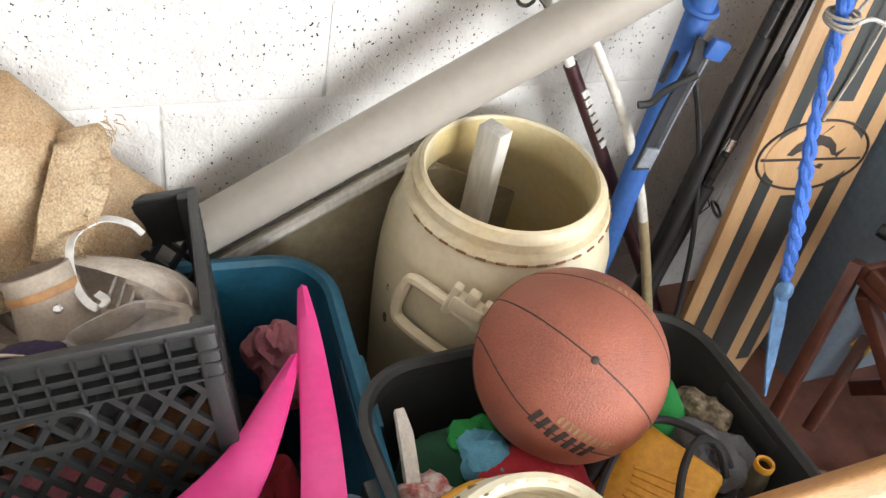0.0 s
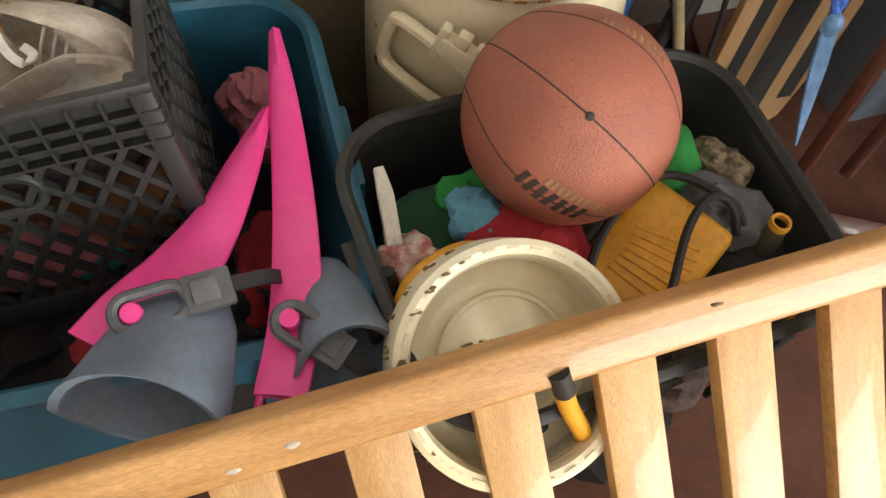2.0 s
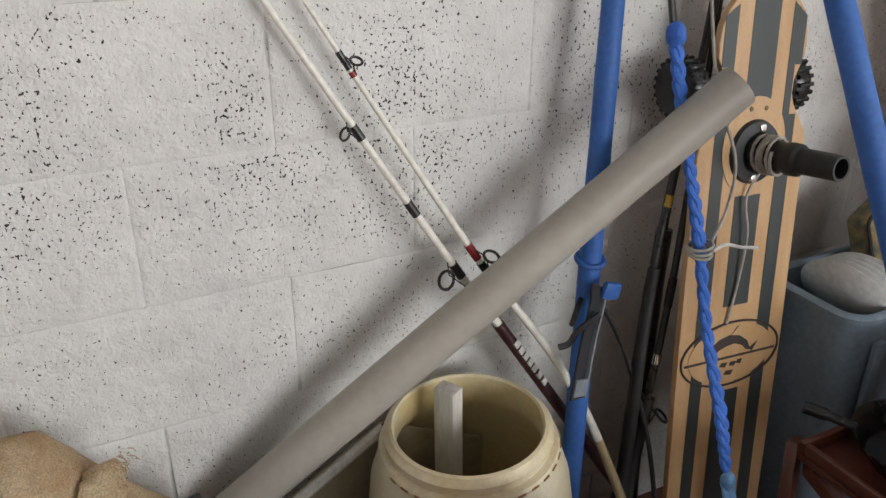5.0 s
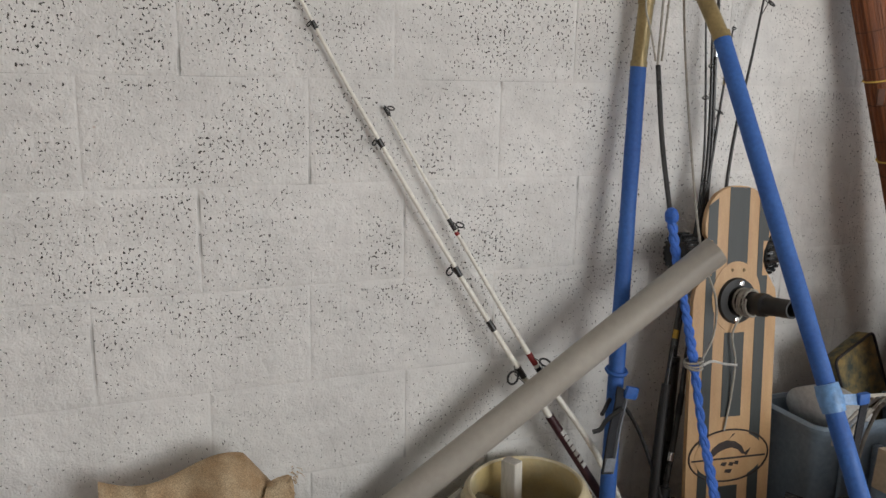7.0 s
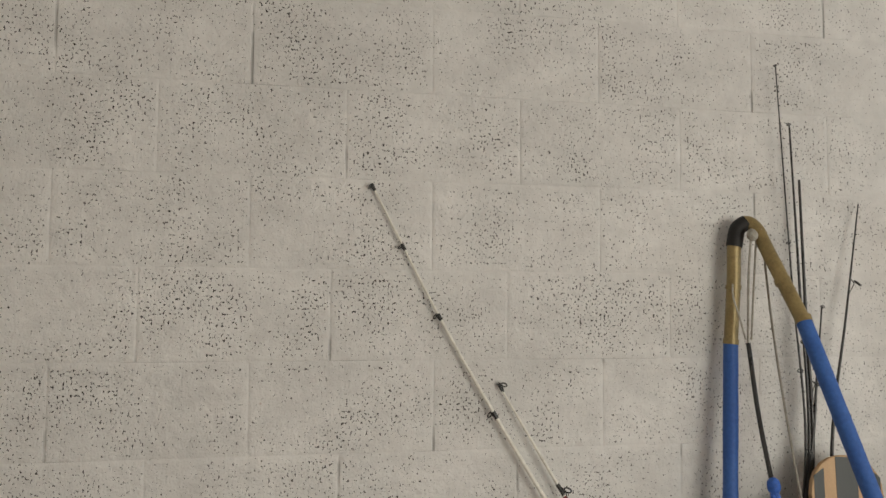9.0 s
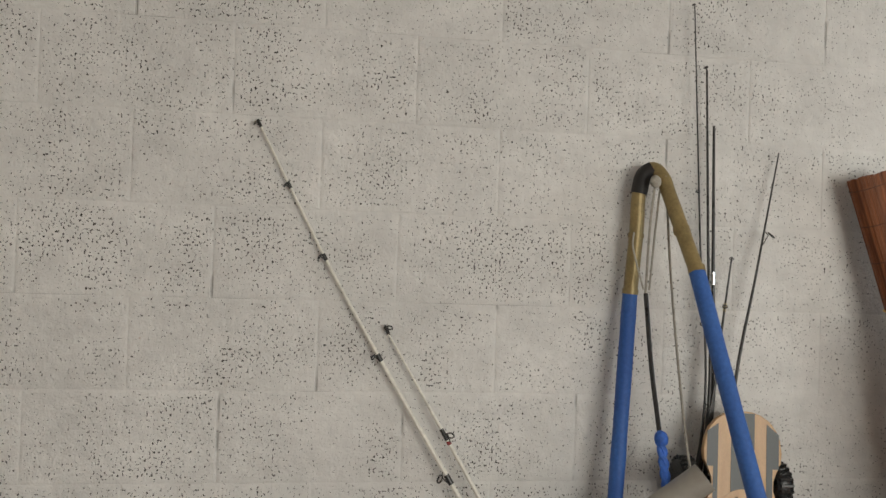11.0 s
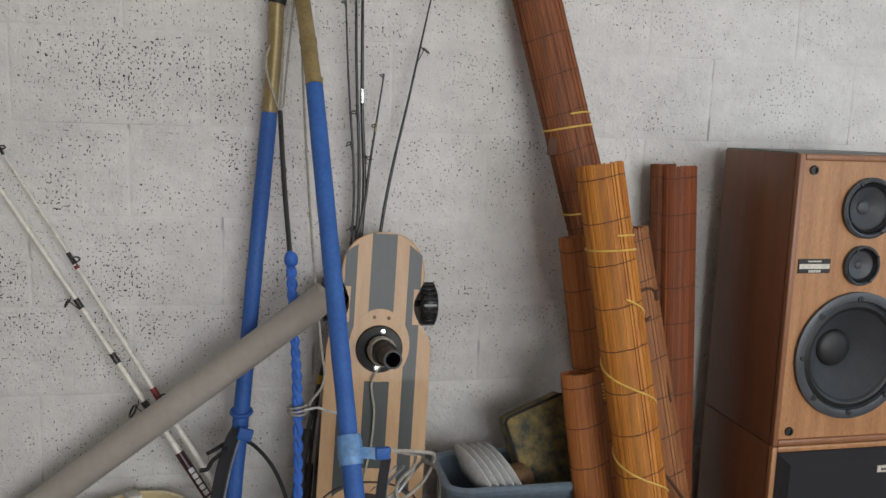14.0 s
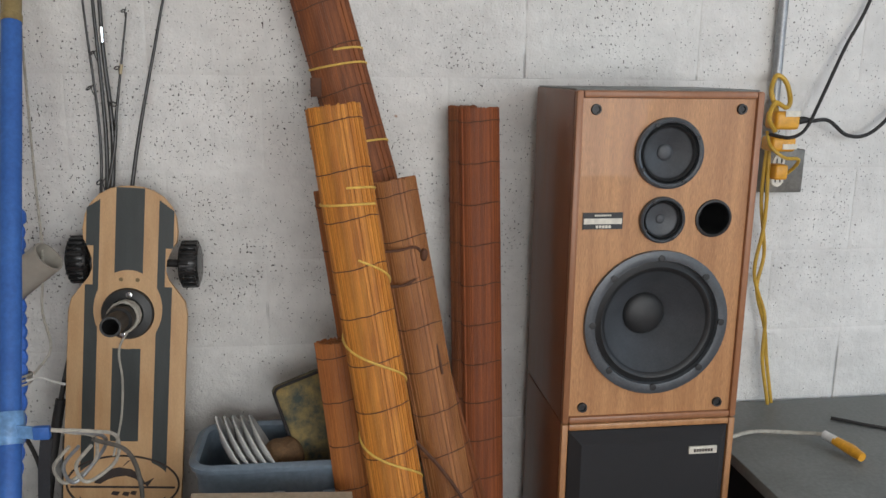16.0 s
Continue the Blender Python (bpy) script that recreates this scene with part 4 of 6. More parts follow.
    part("cord", tube(spline([p0 + Vector((0.11, 0.0, -0.02)), p0 + Vector((0.15, 0.05, -0.07)), p0 + Vector((0.16, 0.08, -0.16)), p0 + Vector((0.15, 0.08, -0.26)), p0 + Vector((0.15, 0.06, -0.34))]), 0.004, 6), STEEL, tp)
    # cords hanging in the arch
    part("cord", tube(spline([(1.368, -0.07, 1.735), (1.352, -0.08, 1.62), (1.345, -0.085, 1.50), (1.342, -0.088, 1.455)]), 0.0028, 6), CORDW, t)
    part("cord", tube(spline([(1.378, -0.075, 1.735), (1.362, -0.085, 1.6), (1.350, -0.09, 1.47)]), 0.0024, 6), CORDW, t)
    part("cord", tube(spline([(1.384, -0.085, 1.73), (1.392, -0.11, 1.5), (1.405, -0.15, 1.25), (1.418, -0.185, 1.075), (1.425, -0.235, 0.98), (1.432, -0.23, 0.90), (1.40, -0.24, 0.852)]), 0.0028, 6), CORDW, t)
    part("cord", tube(spline([(1.338, -0.086, 1.47), (1.318, -0.09, 1.53), (1.314, -0.075, 1.57), (1.322, -0.06, 1.60)]), 0.0022, 6), CORDW, t)
    part("black_cord", tube(spline([(1.343, -0.088, 1.462), (1.352, -0.11, 1.3), (1.364, -0.14, 1.15)]), 0.0055, 8), RODK, t, "stretched black cord")
    knot = blob((1.360, -0.085, 1.715), (0.012, 0.012, 0.014), 0.3, 40, 5, 2)
    part("knot", knot, CORDW, t)


blue_frame()


def blue_rope():
    t = thing("braided_rope", (1.375, -0.44, 0.375), "bright blue braided rope tied with grey cord", "rope")
    path = spline([(1.364, -0.14, 1.155), (1.368, -0.17, 1.05), (1.373, -0.205, 0.95), (1.376, -0.241, 0.845), (1.376, -0.285, 0.715), (1.370, -0.34, 0.61), (1.362, -0.378, 0.53)], 22)
    n = len(path)
    for s in range(2):
        pts, rs = [], []
        for i, p in enumerate(path):
            a = i * 0.62 + s * math.pi
            pts.append(p + Vector((0.0046 * math.sin(a), -0.002 * math.cos(a), 0)))
            rs.append(0.0050 + 0.0028 * abs(math.sin(a * 0.5 + 0.6)) + 0.0008 * math.sin(i * 0.13))
        part("strand", tube(pts, rs, 9), ROPEB, t)
    part("end_knot", blob((1.361, -0.386, 0.518), (0.011, 0.011, 0.017), 0.2, 40, 4, 3), FOAML, t)
    part("tail", ribbon([(1.361, -0.388, 0.510), (1.354, -0.41, 0.475), (1.345, -0.438, 0.432), (1.337, -0.464, 0.392)], [0.026, 0.028, 0.018, 0.002], (1, 0.2, 0.1), 0.003), FOAML, t, "flat pointed blue tail")
    part("top_knot", blob((1.365, -0.145, 1.145), (0.014, 0.014, 0.02), 0.2, 40, 6, 3), ROPEB, t)
    c = Vector((1.376, -0.241, 0.845))
    for k in range(3):
        part("tie_cord", tube([c + Vector((0.019 * math.cos(a), 0.019 * math.sin(a), (k - 1) * 0.006 + 0.003 * math.sin(a + k))) for a in (2 * math.pi * i / 16 for i in range(16))], 0.0024, 6, closed=True), CORDW, t)
    part("tie_end", tube(spline([c + Vector((0.015, -0.014, 0)), c + Vector((0.04, -0.012, 0.004)), c + Vector((0.065, -0.02, -0.002)), c + Vector((0.09, -0.03, -0.004))]), 0.0028, 6), WHITEP, t)


blue_rope()


def barrel():
    cx, cy = 1.058, -0.151
    t = thing("plastic_barrel", (cx, cy, F), "cream plastic barrel standing open, with moulded handles", "barrel")
    m = Matrix.Translation((cx, cy, F + 0.010)) @ Matrix.Rotation(radians(1.2), 4, "X") @ Matrix.Rotation(radians(-3.2), 4, "Y") @ Matrix.Diagonal((1.06, 1.06, 0.980, 1))
    h = 0.498
    outer = [(0, 0), (0.142, 0), (0.151, 0.012), (0.155, 0.08), (0.158, 0.2), (0.158, 0.29), (0.156, 0.34), (0.150, 0.395), (0.140, 0.43), (0.130, h - 0.048), (0.126, h - 0.042)]
    inner = [(0.109, h - 0.002), (0.110, h - 0.05), (0.130, 0.415), (0.146, 0.34), (0.150, 0.25), (0.147, 0.08), (0.136, 0.012), (0, 0.010)]
    part("body", lathe(outer, m, 64), CREAM, t)
    part("lining", lathe(inner, m, 64), LINING, t, "yellowed inside")
    part("neck", lathe([(0.126, h - 0.044), (0.132, h - 0.042), (0.134, h - 0.036), (0.131, h - 0.031), (0.122, h - 0.029), (0.121, h - 0.020), (0.125, h - 0.017), (0.125, h - 0.011), (0.119, h - 0.006), (0.117, h), (0.112, h + 0.002), (0.109, h - 0.003)], m, 64), RIMC, t, "yellowed threaded neck")
    for k in range(17):
        a = radians(190 + k * 10.5)
        part("neck_slot", box(-0.0065, 0.0065, -0.001, 0.001, -0.0014, 0.0014, m=m @ Matrix.Rotation(a, 4, "Z") @ Matrix.Translation((0.1345, 0, h - 0.0365)) @ Matrix.Rotation(radians(90), 4, "Z")), TANSOLE, t, smooth=False)

    def on(a, z, lift=0.0):
        r = float(np.interp(z, [p[1] for p in outer[1:]], [p[0] for p in outer[1:]])) + lift
        return m @ Vector((r * math.cos(a), r * math.sin(a), z))
    for side in (226, 46):
        a0 = radians(side)
        u = 1 / 0.178
        loop = [(-0.062, 0.405), (-0.055, 0.418), (-0.02, 0.418), (0.02, 0.405), (0.055, 0.385), (0.066, 0.37), (0.066, 0.345), (0.055, 0.33), (0.045, 0.328), (0.0, 0.342), (-0.05, 0.352), (-0.066, 0.36), (-0.068, 0.38)]
        pts = [on(a0 + x * 1.12 * u, 0.353 + (z - 0.375) * 1.2, 0.018) for x, z in loop]
        part("handle", tube(spline(pts + pts[:1], 4)[:-1], 0.0086, 8, closed=True), CREAM, t, "cream moulded carrying handle")
        hm = Matrix.Translation(on(a0 + 0.12, 0.412, 0.022)) @ Matrix.Rotation(a0, 4, "Z") @ Matrix.Rotation(radians(-12), 4, "X")
        b = box(-0.006, 0.014, -0.022, 0.022, -0.012, 0.012, 0.003, m=hm)
        box(-0.004, 0.010, -0.028, -0.016, -0.028, 0.024, 0.003, m=hm, bm=b)
        box(-0.004, 0.010, 0.016, 0.028, -0.028, 0.024, 0.003, m=hm, bm=b)
        box(-0.002, 0.012, -0.008, 0.008, 0.008, 0.030, 0.003, m=hm, bm=b)
        part("handle_hinge", b, CREAM, t)
    for a, z, s in ((184, 0.345, 0.5), (186, 0.325, 0.7), (183, 0.30, 0.5), (188, 0.27, 0.8), (185, 0.25, 0.45)):
        p = on(radians(a), z, -0.003)
        part("scuff", blob(p, (0.005 * s, 0.009 * s, 0.013 * s), 0.5, 60, a, 2), DIRT, t)
    return t


barrel()
solo("painted_batten", box(-0.014, 0.014, -0.019, 0.019, 0, 0.482, 0.002, m=Matrix.Translation((1.037, -0.098, F + 0.045)) @ Matrix.Rotation(radians(28), 4, "Z") @ Matrix.Rotation(-0.03, 4, "Y")), WOODW, "whitewashed wooden batten standing in the barrel", "batten")
solo("dark_rag", blob((1.11, -0.12, F + 0.09), (0.045, 0.04, 0.05), 0.35, 24, 4, 3, floor=F + 0.04), C_TAUPE, "dark dry leaves heaped inside the barrel", "rag")


def basketball():
    c, R = Vector((1.005, -0.424, 0.506)), 0.114
    t = thing("basketball", c - Vector((0, 0, R)), "worn orange-brown leather basketball resting in the tote", "ball")
    b = bmesh.new()
    bmesh.ops.create_uvsphere(b, u_segments=72, v_segments=40, radius=R)
    bmesh.ops.translate(b, verts=b.verts, vec=c)
    part("cover", b, BALL, t)
    v = Vector((-0.279, -0.542, 0.792)).normalized()         # the valve
    s = Vector((0.62, -0.53, -0.50))
    s = (s - v * s.dot(v)).normalized()
    n = v.cross(s)

    def seam(f):
        part("seam", tube([c + f(2 * math.pi * k / 72).normalized() * (R - 0.0006) for k in range(72)], 0.0012, 6, closed=True), INK, t)
    seam(lambda a: v * math.cos(a) + s * math.sin(a))
    seam(lambda a: s * math.cos(a) + n * math.sin(a))
    for g in (-1, 1):
        seam(lambda a: (v * math.cos(a) + s * math.sin(a)) + n * g * (0.78 + 0.32 * math.cos(2 * a)))
    part("valve", lathe([(0, 0.0012), (0.003, 0.0012), (0.0045, 0.0004), (0.0045, -0.001)], frame_at(c + v * R, s, n) if frame_at(c + v * R, s, n).to_3x3().col[2].dot(v) > 0 else frame_at(c + v * R, n, s), 16), INK, t)

    def marks(dirn, along, cols, w, h, material, gap, name):
        q = bmesh.new()
        o = Vector(dirn).normalized()
        al = Vector(along)
        al = (al - o * al.dot(o)).normalized()
        rnd = random.Random(cols)
        for k in range(cols):
            d2 = (o + al * (k - cols / 2) * gap / R).normalized()
            a2 = (al - d2 * al.dot(d2)).normalized()
            mm = frame_at(c + d2 * (R + 0.0002), a2, d2.cross(a2))
            sl = rnd.uniform(-0.2, 0.2) * w
            prism([(-w / 2 + sl, -h / 2), (w / 2 + sl, -h / 2), (w / 2 - sl, h / 2), (-w / 2 - sl, h / 2)], -0.0012, 0.0003, mm, bm=q)
        part(name, q, material, t, smooth=False)
    return t, c, R, v, s, n, marks


ball, BC, BR, bv, bs, bn, marks = basketball()
marks((-0.50, -0.80, 0.05), (0.75, -0.50, -0.42), 7, 0.0065, 0.020, INK, 0.0125, "dark_print")
marks((-0.32, -0.93, 0.12), (0.75, -0.42, -0.42), 11, 0.0035, 0.010, GOLDINK, 0.0078, "gold_print")
marks((0.42, 0.02, 0.90), (0.75, -0.62, -0.25), 10, 0.0035, 0.010, GOLDINK, 0.0082, "gold_print")


# ---- totes and their contents ----
def tote(name, cx, cy, w, d, z0, z1, rot, material, label, rad=0.07, taper=0.86, lip=0.012, grip=True):
    t = thing(name, (cx, cy, z0), label, "storage tote")
    m = Matrix.Translation((cx, cy, 0)) @ Matrix.Rotation(radians(rot), 4, "Z")

    def shell_of(levels):
        b = bmesh.new()
        rings = []
        for s, off, z in levels:
            rings.append([b.verts.new(m @ Vector((x, y, z))) for x, y in rrect(w * s + off * 2, d * s + off * 2, rad * s + max(off, 0), 8)])
        n = len(rings[0])
        b.faces.new(rings[0][::-1])
        for q, r in zip(rings, rings[1:]):
            for k in range(n):
                b.faces.new((q[k], q[(k + 1) % n], r[(k + 1) % n], r[k]))
        b.faces.new(rings[-1])
        return b
    hgt = z1 - z0
    part("body", shell_of([(taper, 0, z0), (taper + (1 - taper) * 0.5, 0, z0 + hgt * 0.5), (1, 0, z1 - 0.03), (1, -0.004, z1 - 0.032), (taper + (1 - taper) * 0.5, -0.005, z0 + hgt * 0.5), (taper, -0.005, z0 + 0.006)]), material, t)
    b = bmesh.new()
    prof = [(-0.006, z1 - 0.034), (0.002, z1 - 0.034), (0.004, z1 - 0.012), (lip, z1 - 0.014), (lip + 0.002, z1 - 0.004), (lip - 0.004, z1), (0.0, z1 + 0.001), (-0.006, z1 - 0.006)]
    rings = [[b.verts.new(m @ Vector((x, y, z))) for x, y in rrect(w + off * 2, d + off * 2, rad + off, 8)] for off, z in prof]
    n = len(rings[0])
    for q, r in zip(rings, rings[1:] + rings[:1]):
        for k in range(n):
            b.faces.new((q[k], q[(k + 1) % n], r[(k + 1) % n], r[k]))
    part("rim", b, material, t, "thick rolled rim")
    # moulded ribs outside
    for s in (-1, 1):
        for k in (-0.3, 0, 0.3):
            part("rib", box(-0.012, 0.012, -0.006, 0.006, 0, hgt * 0.55, 0.003, m=m @ Matrix.Translation((w * k, s * (d * (0.5 - (1 - taper) * 0.19) + 0.012), z0 + hgt * 0.35))), material, t)
    if grip:
        for s in (-1, 1):
            g = box(-0.010, 0.022, -0.055, 0.055, -0.035, 0.0, 0.005, m=m @ Matrix.Translation((s * (w / 2 + 0.002), 0, z1 - 0.016)) @ Matrix.Rotation(0 if s > 0 else math.pi, 4, "Z"))
            part("handle", g, material, t, "moulded end handle")
    return t, m


tote("teal_tote", 0.498, -0.325, 0.555, 0.435, F, 0.440, -4, TEAL, "deep teal plastic tote packed with clothes, fins and a crate")
tote("black_tote", 1.018, -0.513, 0.496, 0.362, F, 0.450, 2, TOTEB, "dark grey plastic tote full of clothes and tools", rad=0.085, lip=0.008)


def heap(name, c, r, material, label, amp=0.42, freq=15, seed=1, sub=4, rot=0, tilt=0):
    m = Matrix.Rotation(radians(rot), 4, "Z") @ Matrix.Rotation(radians(tilt), 4, "Y")
    freq = max(freq, 3.3 / sum(r))      # several folds on small pieces too
    return solo(name, blob(Vector(c), r, amp, freq, seed, sub, m=m), material, label, "clothing")


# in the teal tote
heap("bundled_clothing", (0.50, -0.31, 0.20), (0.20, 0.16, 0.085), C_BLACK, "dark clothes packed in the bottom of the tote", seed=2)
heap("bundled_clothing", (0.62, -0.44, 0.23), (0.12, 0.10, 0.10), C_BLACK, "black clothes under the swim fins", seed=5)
heap("folded_towel", (0.712, -0.240, 0.375), (0.030, 0.052, 0.055), C_PINK, "dusty pink towel folded in the tote", 0.4, 16, 3, rot=15)
heap("red_garment", (0.498, -0.468, 0.338), (0.034, 0.03, 0.022), C_RED, "red garment in the teal tote", 0.35, 20, 8)
heap("red_garment", (0.660, -0.43, 0.315), (0.025, 0.09, 0.03), C_RED, "crumpled red fabric between the fins", 0.3, 16, 9, rot=-20)


# the crate stands tipped in the tote; its contents tip with it
CRATE0 = Matrix.Translation((0.610, -0.360, 0.320)) @ Matrix.Rotation(radians(6.5), 4, "Z")
CRATE = frame_at(Vector((0, 0, 0)), (0.988, -0.060, 0.140), (0.087, 0.983, -0.160))
CRATE.translation = Vector((0.606, -0.380, 0.622)) - CRATE.to_3x3() @ Vector((0, 0, 0.275))
TIP = CRATE @ Matrix.Translation((-0.016, 0, -0.010)) @ CRATE0.inverted()


def crate():
    x0, x1, y0, y1, z0, z1 = -0.34, 0.0, 0.0, 0.256, 0.0, 0.275
    m = CRATE
    t = thing("milk_crate", (0.45, -0.24, 0.345), "black plastic milk crate filled with old shoes", "crate")
    b = bmesh.new()
    box(x0, x1, y0, y1, z0, z0 + 0.006, bm=b, m=m)
    part("bottom", b, BLACKP, t)
    for px, py in ((x0, y0), (x1 - 0.022, y0), (x0, y1 - 0.022), (x1 - 0.022, y1 - 0.022)):
        part("corner_post", box(px, px + 0.022, py, py + 0.022, z0, z1, 0.004, m=m), BLACKP, t)

    def face(f, length, hand):
        # f maps (along, up, out) to the crate's own places
        fm = m @ f
        part("top_rail", box(0, length, -0.001, 0.010, z1 - 0.010, z1 + 0.001, 0.002, m=fm), BLACKP, t)
        part("inner_band", box(0.02, length - 0.02, 0.0085, 0.0115, z1 - 0.062, z1 - 0.006, m=fm), BLACKP, t)
        b = bmesh.new()
        for zz in (z1 - 0.030, z1 - 0.046, z1 - 0.064):
            box(0.0, length, -0.001, 0.010, zz - 0.0015, zz + 0.0015, bm=b, m=fm)
        k = 0.02
        while k < length - 0.01:
            box(k - 0.0014, k + 0.0014, -0.001, 0.010, z1 - 0.064, z1 - 0.004, bm=b, m=fm)
            k += 0.0275
        part("rib_band", b, BLACKP, t)
        if hand:
            o = rrect(0.125, 0.045, 0.022, 6)
            part("hand_hold", tube([fm @ Vector((length * 0.5 - 0.02 + x, 0.004, z1 - 0.092 + y)) for x, y in o], 0.0055, 6, closed=True), BLACKP, t)
        part("bottom_rail", box(0, length, 0.0, 0.010, 0.0, 0.03, 0.002, m=fm), BLACKP, t)
        # diamond lattice
        b = bmesh.new()
        top, low = z1 - 0.064, 0.028
        hh = top - low
        for sgn in (-1, 1):
            k = -0.2
            while k < length + 0.2:
                xa, xb = (k, k + hh * 0.75) if sgn > 0 else (k + hh * 0.75, k)
                p, q = Vector((xa, 0.005, low)), Vector((xb, 0.005, top))
                # clip to the face
                ts = [0.0, 1.0]
                dx = q.x - p.x
                for lim in (0.018, length - 0.018):
                    tt = (lim - p.x) / dx
                    if (dx > 0) == (lim < length / 2):
                        ts[0] = max(ts[0], tt)
                    else:
                        ts[1] = min(ts[1], tt)
                if ts[1] - ts[0] > 0.05:
                    a, c2 = p.lerp(q, ts[0]), p.lerp(q, ts[1])
                    d = (c2 - a).normalized()
                    mm = fm @ frame_at(a, d, (0, 1, 0))
                    box(0, (c2 - a).length, -0.004, 0.004, -0.0035, 0.0035, bm=b, m=mm)
                k += 0.036
        part("lattice", b, BLACKP, t, "open diamond lattice")
    face(Matrix.Translation((x0, y0, 0)), x1 - x0, True)
    face(Matrix.Translation((x1, y0, 0)) @ Matrix.Rotation(radians(90), 4, "Z"), y1 - y0, False)
    face(Matrix.Translation((x1, y1, 0)) @ Matrix.Rotation(radians(180), 4, "Z"), x1 - x0, True)
    face(Matrix.Translation((x0, y1, 0)) @ Matrix.Rotation(radians(-90), 4, "Z"), y1 - y0, False)


crate()
before = set(bpy.data.objects)
heap("folded_shirt", (0.47, -0.27, 0.365), (0.12, 0.065, 0.030), C_BROWN, "brown clothes in the bottom of the crate", 0.2, 14, 11)
heap("folded_shirt", (0.42, -0.330, 0.372), (0.085, 0.030, 0.030), C_PINK2, "salmon pink shirt in the crate", 0.2, 14, 12)
heap("folded_shirt", (0.475, -0.335, 0.356), (0.045, 0.020, 0.020), C_TEAL, "turquoise cloth in the crate", 0.2, 14, 13)
heap("folded_shirt", (0.55, -0.285, 0.385), (0.045, 0.045, 0.04), C_BROWN, "brown leather bag in the crate", 0.2, 14, 14)


def shoe(m, L, W, Hh, upper, sole, label, lace=None, high=0.0):
    """A shoe along x, toe at +x, sole down -z."""
    t = thing("shoe", m.translation, label, "shoe", "old shoes in the crate")
    out = []
    for k in range(40):
        a = 2 * math.pi * k / 40
        x = math.cos(a) * L / 2
        w = W / 2 * (0.82 + 0.18 * math.sin(x / L * 3.0 + 0.3))
        y = math.copysign(abs(math.sin(a)) ** 0.7, math.sin(a)) * w
        out.append((x, y))
    part("sole", prism(out, -0.014, 0.008, m, 0.003), sole, t, "pale rubber sole")
    b = bmesh.new()
    rings = []
    levels = 7
    for j in range(levels):
        f = j / (levels - 1)
        ring = []
        for k, (x, y) in enumerate(out):
            u = x / L + 0.5
            top = Hh * (1.0 + high * (1 - u) if u < 0.55 else max(0.42, 1 - (u - 0.55) * 1.5))
            pinch = 1 - 0.42 * f ** 1.6
            ring.append(b.verts.new((x * (0.97 - 0.13 * f * (1 if u > 0.5 else 0.6)), y * 0.96 * pinch + 0.0015 * noise.noise(Vector((x * 40, y * 40, f * 5))), 0.006 + top * math.sin(f * math.pi / 2))))
        rings.append(ring)
    n = len(out)
    for q, r in zip(rings, rings[1:]):
        for k in range(n):
            b.faces.new((q[k], q[(k + 1) % n], r[(k + 1) % n], r[k]))
    # the foot opening sinks in; the toe closes
    inner = [b.verts.new((v.co.x * 0.9, v.co.y * 0.75, v.co.z - (0.03 if v.co.x < 0.1 * L else 0.002))) for v in rings[-1]]
    for k in range(n):
        b.faces.new((rings[-1][k], rings[-1][(k + 1) % n], inner[(k + 1) % n], inner[k]))
    b.faces.new(inner)
    b.transform(m)
    part("upper", b, upper, t)
    if lace:
        for k in range(4):
            xx = L * (0.02 + 0.06 * k)
            part("lace", tube([m @ Vector((xx, -W * 0.22, Hh * (0.80 - 0.09 * k))), m @ Vector((xx + 0.004, 0, Hh * (0.93 - 0.1 * k))), m @ Vector((xx, W * 0.22, Hh * (0.80 - 0.09 * k)))], 0.0017, 6), lace, t)
    return t


def posed(p, toe, up):
    return frame_at(Vector(p), toe, Vector(up).cross(Vector(toe)))


s1 = shoe(posed((0.528, -0.232, 0.560), (0.78, -0.55, -0.10), (-0.50, -0.55, 0.62)), 0.165, 0.080, 0.045, LEATHERW, LEATHERW, "white mesh sneaker with a stained sole", WHITEP)
t = thing("shoe", (0.47, -0.29, 0.53), "taupe suede boot with a thick pale sole", "shoe", "old shoes in the crate")
bm_ = Matrix.Translation((0.474, -0.292, 0.545)) @ Matrix.Rotation(radians(-14), 4, "Y") @ Matrix.Rotation(radians(-20), 4, "X") @ Matrix.Diagonal((1.0, 0.82, 1, 1))
part("sole", lathe([(0, 0), (0.044, 0), (0.048, 0.004), (0.048, 0.014), (0.044, 0.018), (0, 0.018)], bm_, 36), LEATHERW, t, "thick pale rubber sole")
part("shaft", lathe([(0.042, 0.017), (0.040, 0.03), (0.035, 0.055), (0.034, 0.085), (0.031, 0.086), (0.030, 0.05), (0, 0.03)], bm_, 36), SUEDE, t)
part("seam_band", lathe([(0.0352, 0.060), (0.0365, 0.062), (0.0362, 0.067), (0.0348, 0.069)], bm_, 36), TANSOLE, t)
part("stud", lathe([(0, 0.003), (0.004, 0.002), (0.005, 0)], bm_ @ Matrix.Translation((0.018, -0.034, 0.048)) @ Matrix.Rotation(radians(80), 4, "X"), 12), CHROME, t)
shoe(posed((0.548, -0.312, 0.550), (0.95, 0.18, 0.10), (-0.1, -0.3, 0.9)), 0.130, 0.075, 0.045, SILVERL, TANSOLE, "silver-grey leather shoe lying on its side")
shoe(posed((0.40, -0.325, 0.520), (-0.9, 0.1, -0.1), (0.0, -0.35, 0.9)), 0.19, 0.075, 0.05, LEATHERW, TANSOLE, "pale worn shoe behind the crate's handhold")
heap("knit_hat", (0.452, -0.330, 0.555), (0.04, 0.022, 0.03), PURPLE, "dark purple knitted hat among the shoes", 0.2, 20, 15)
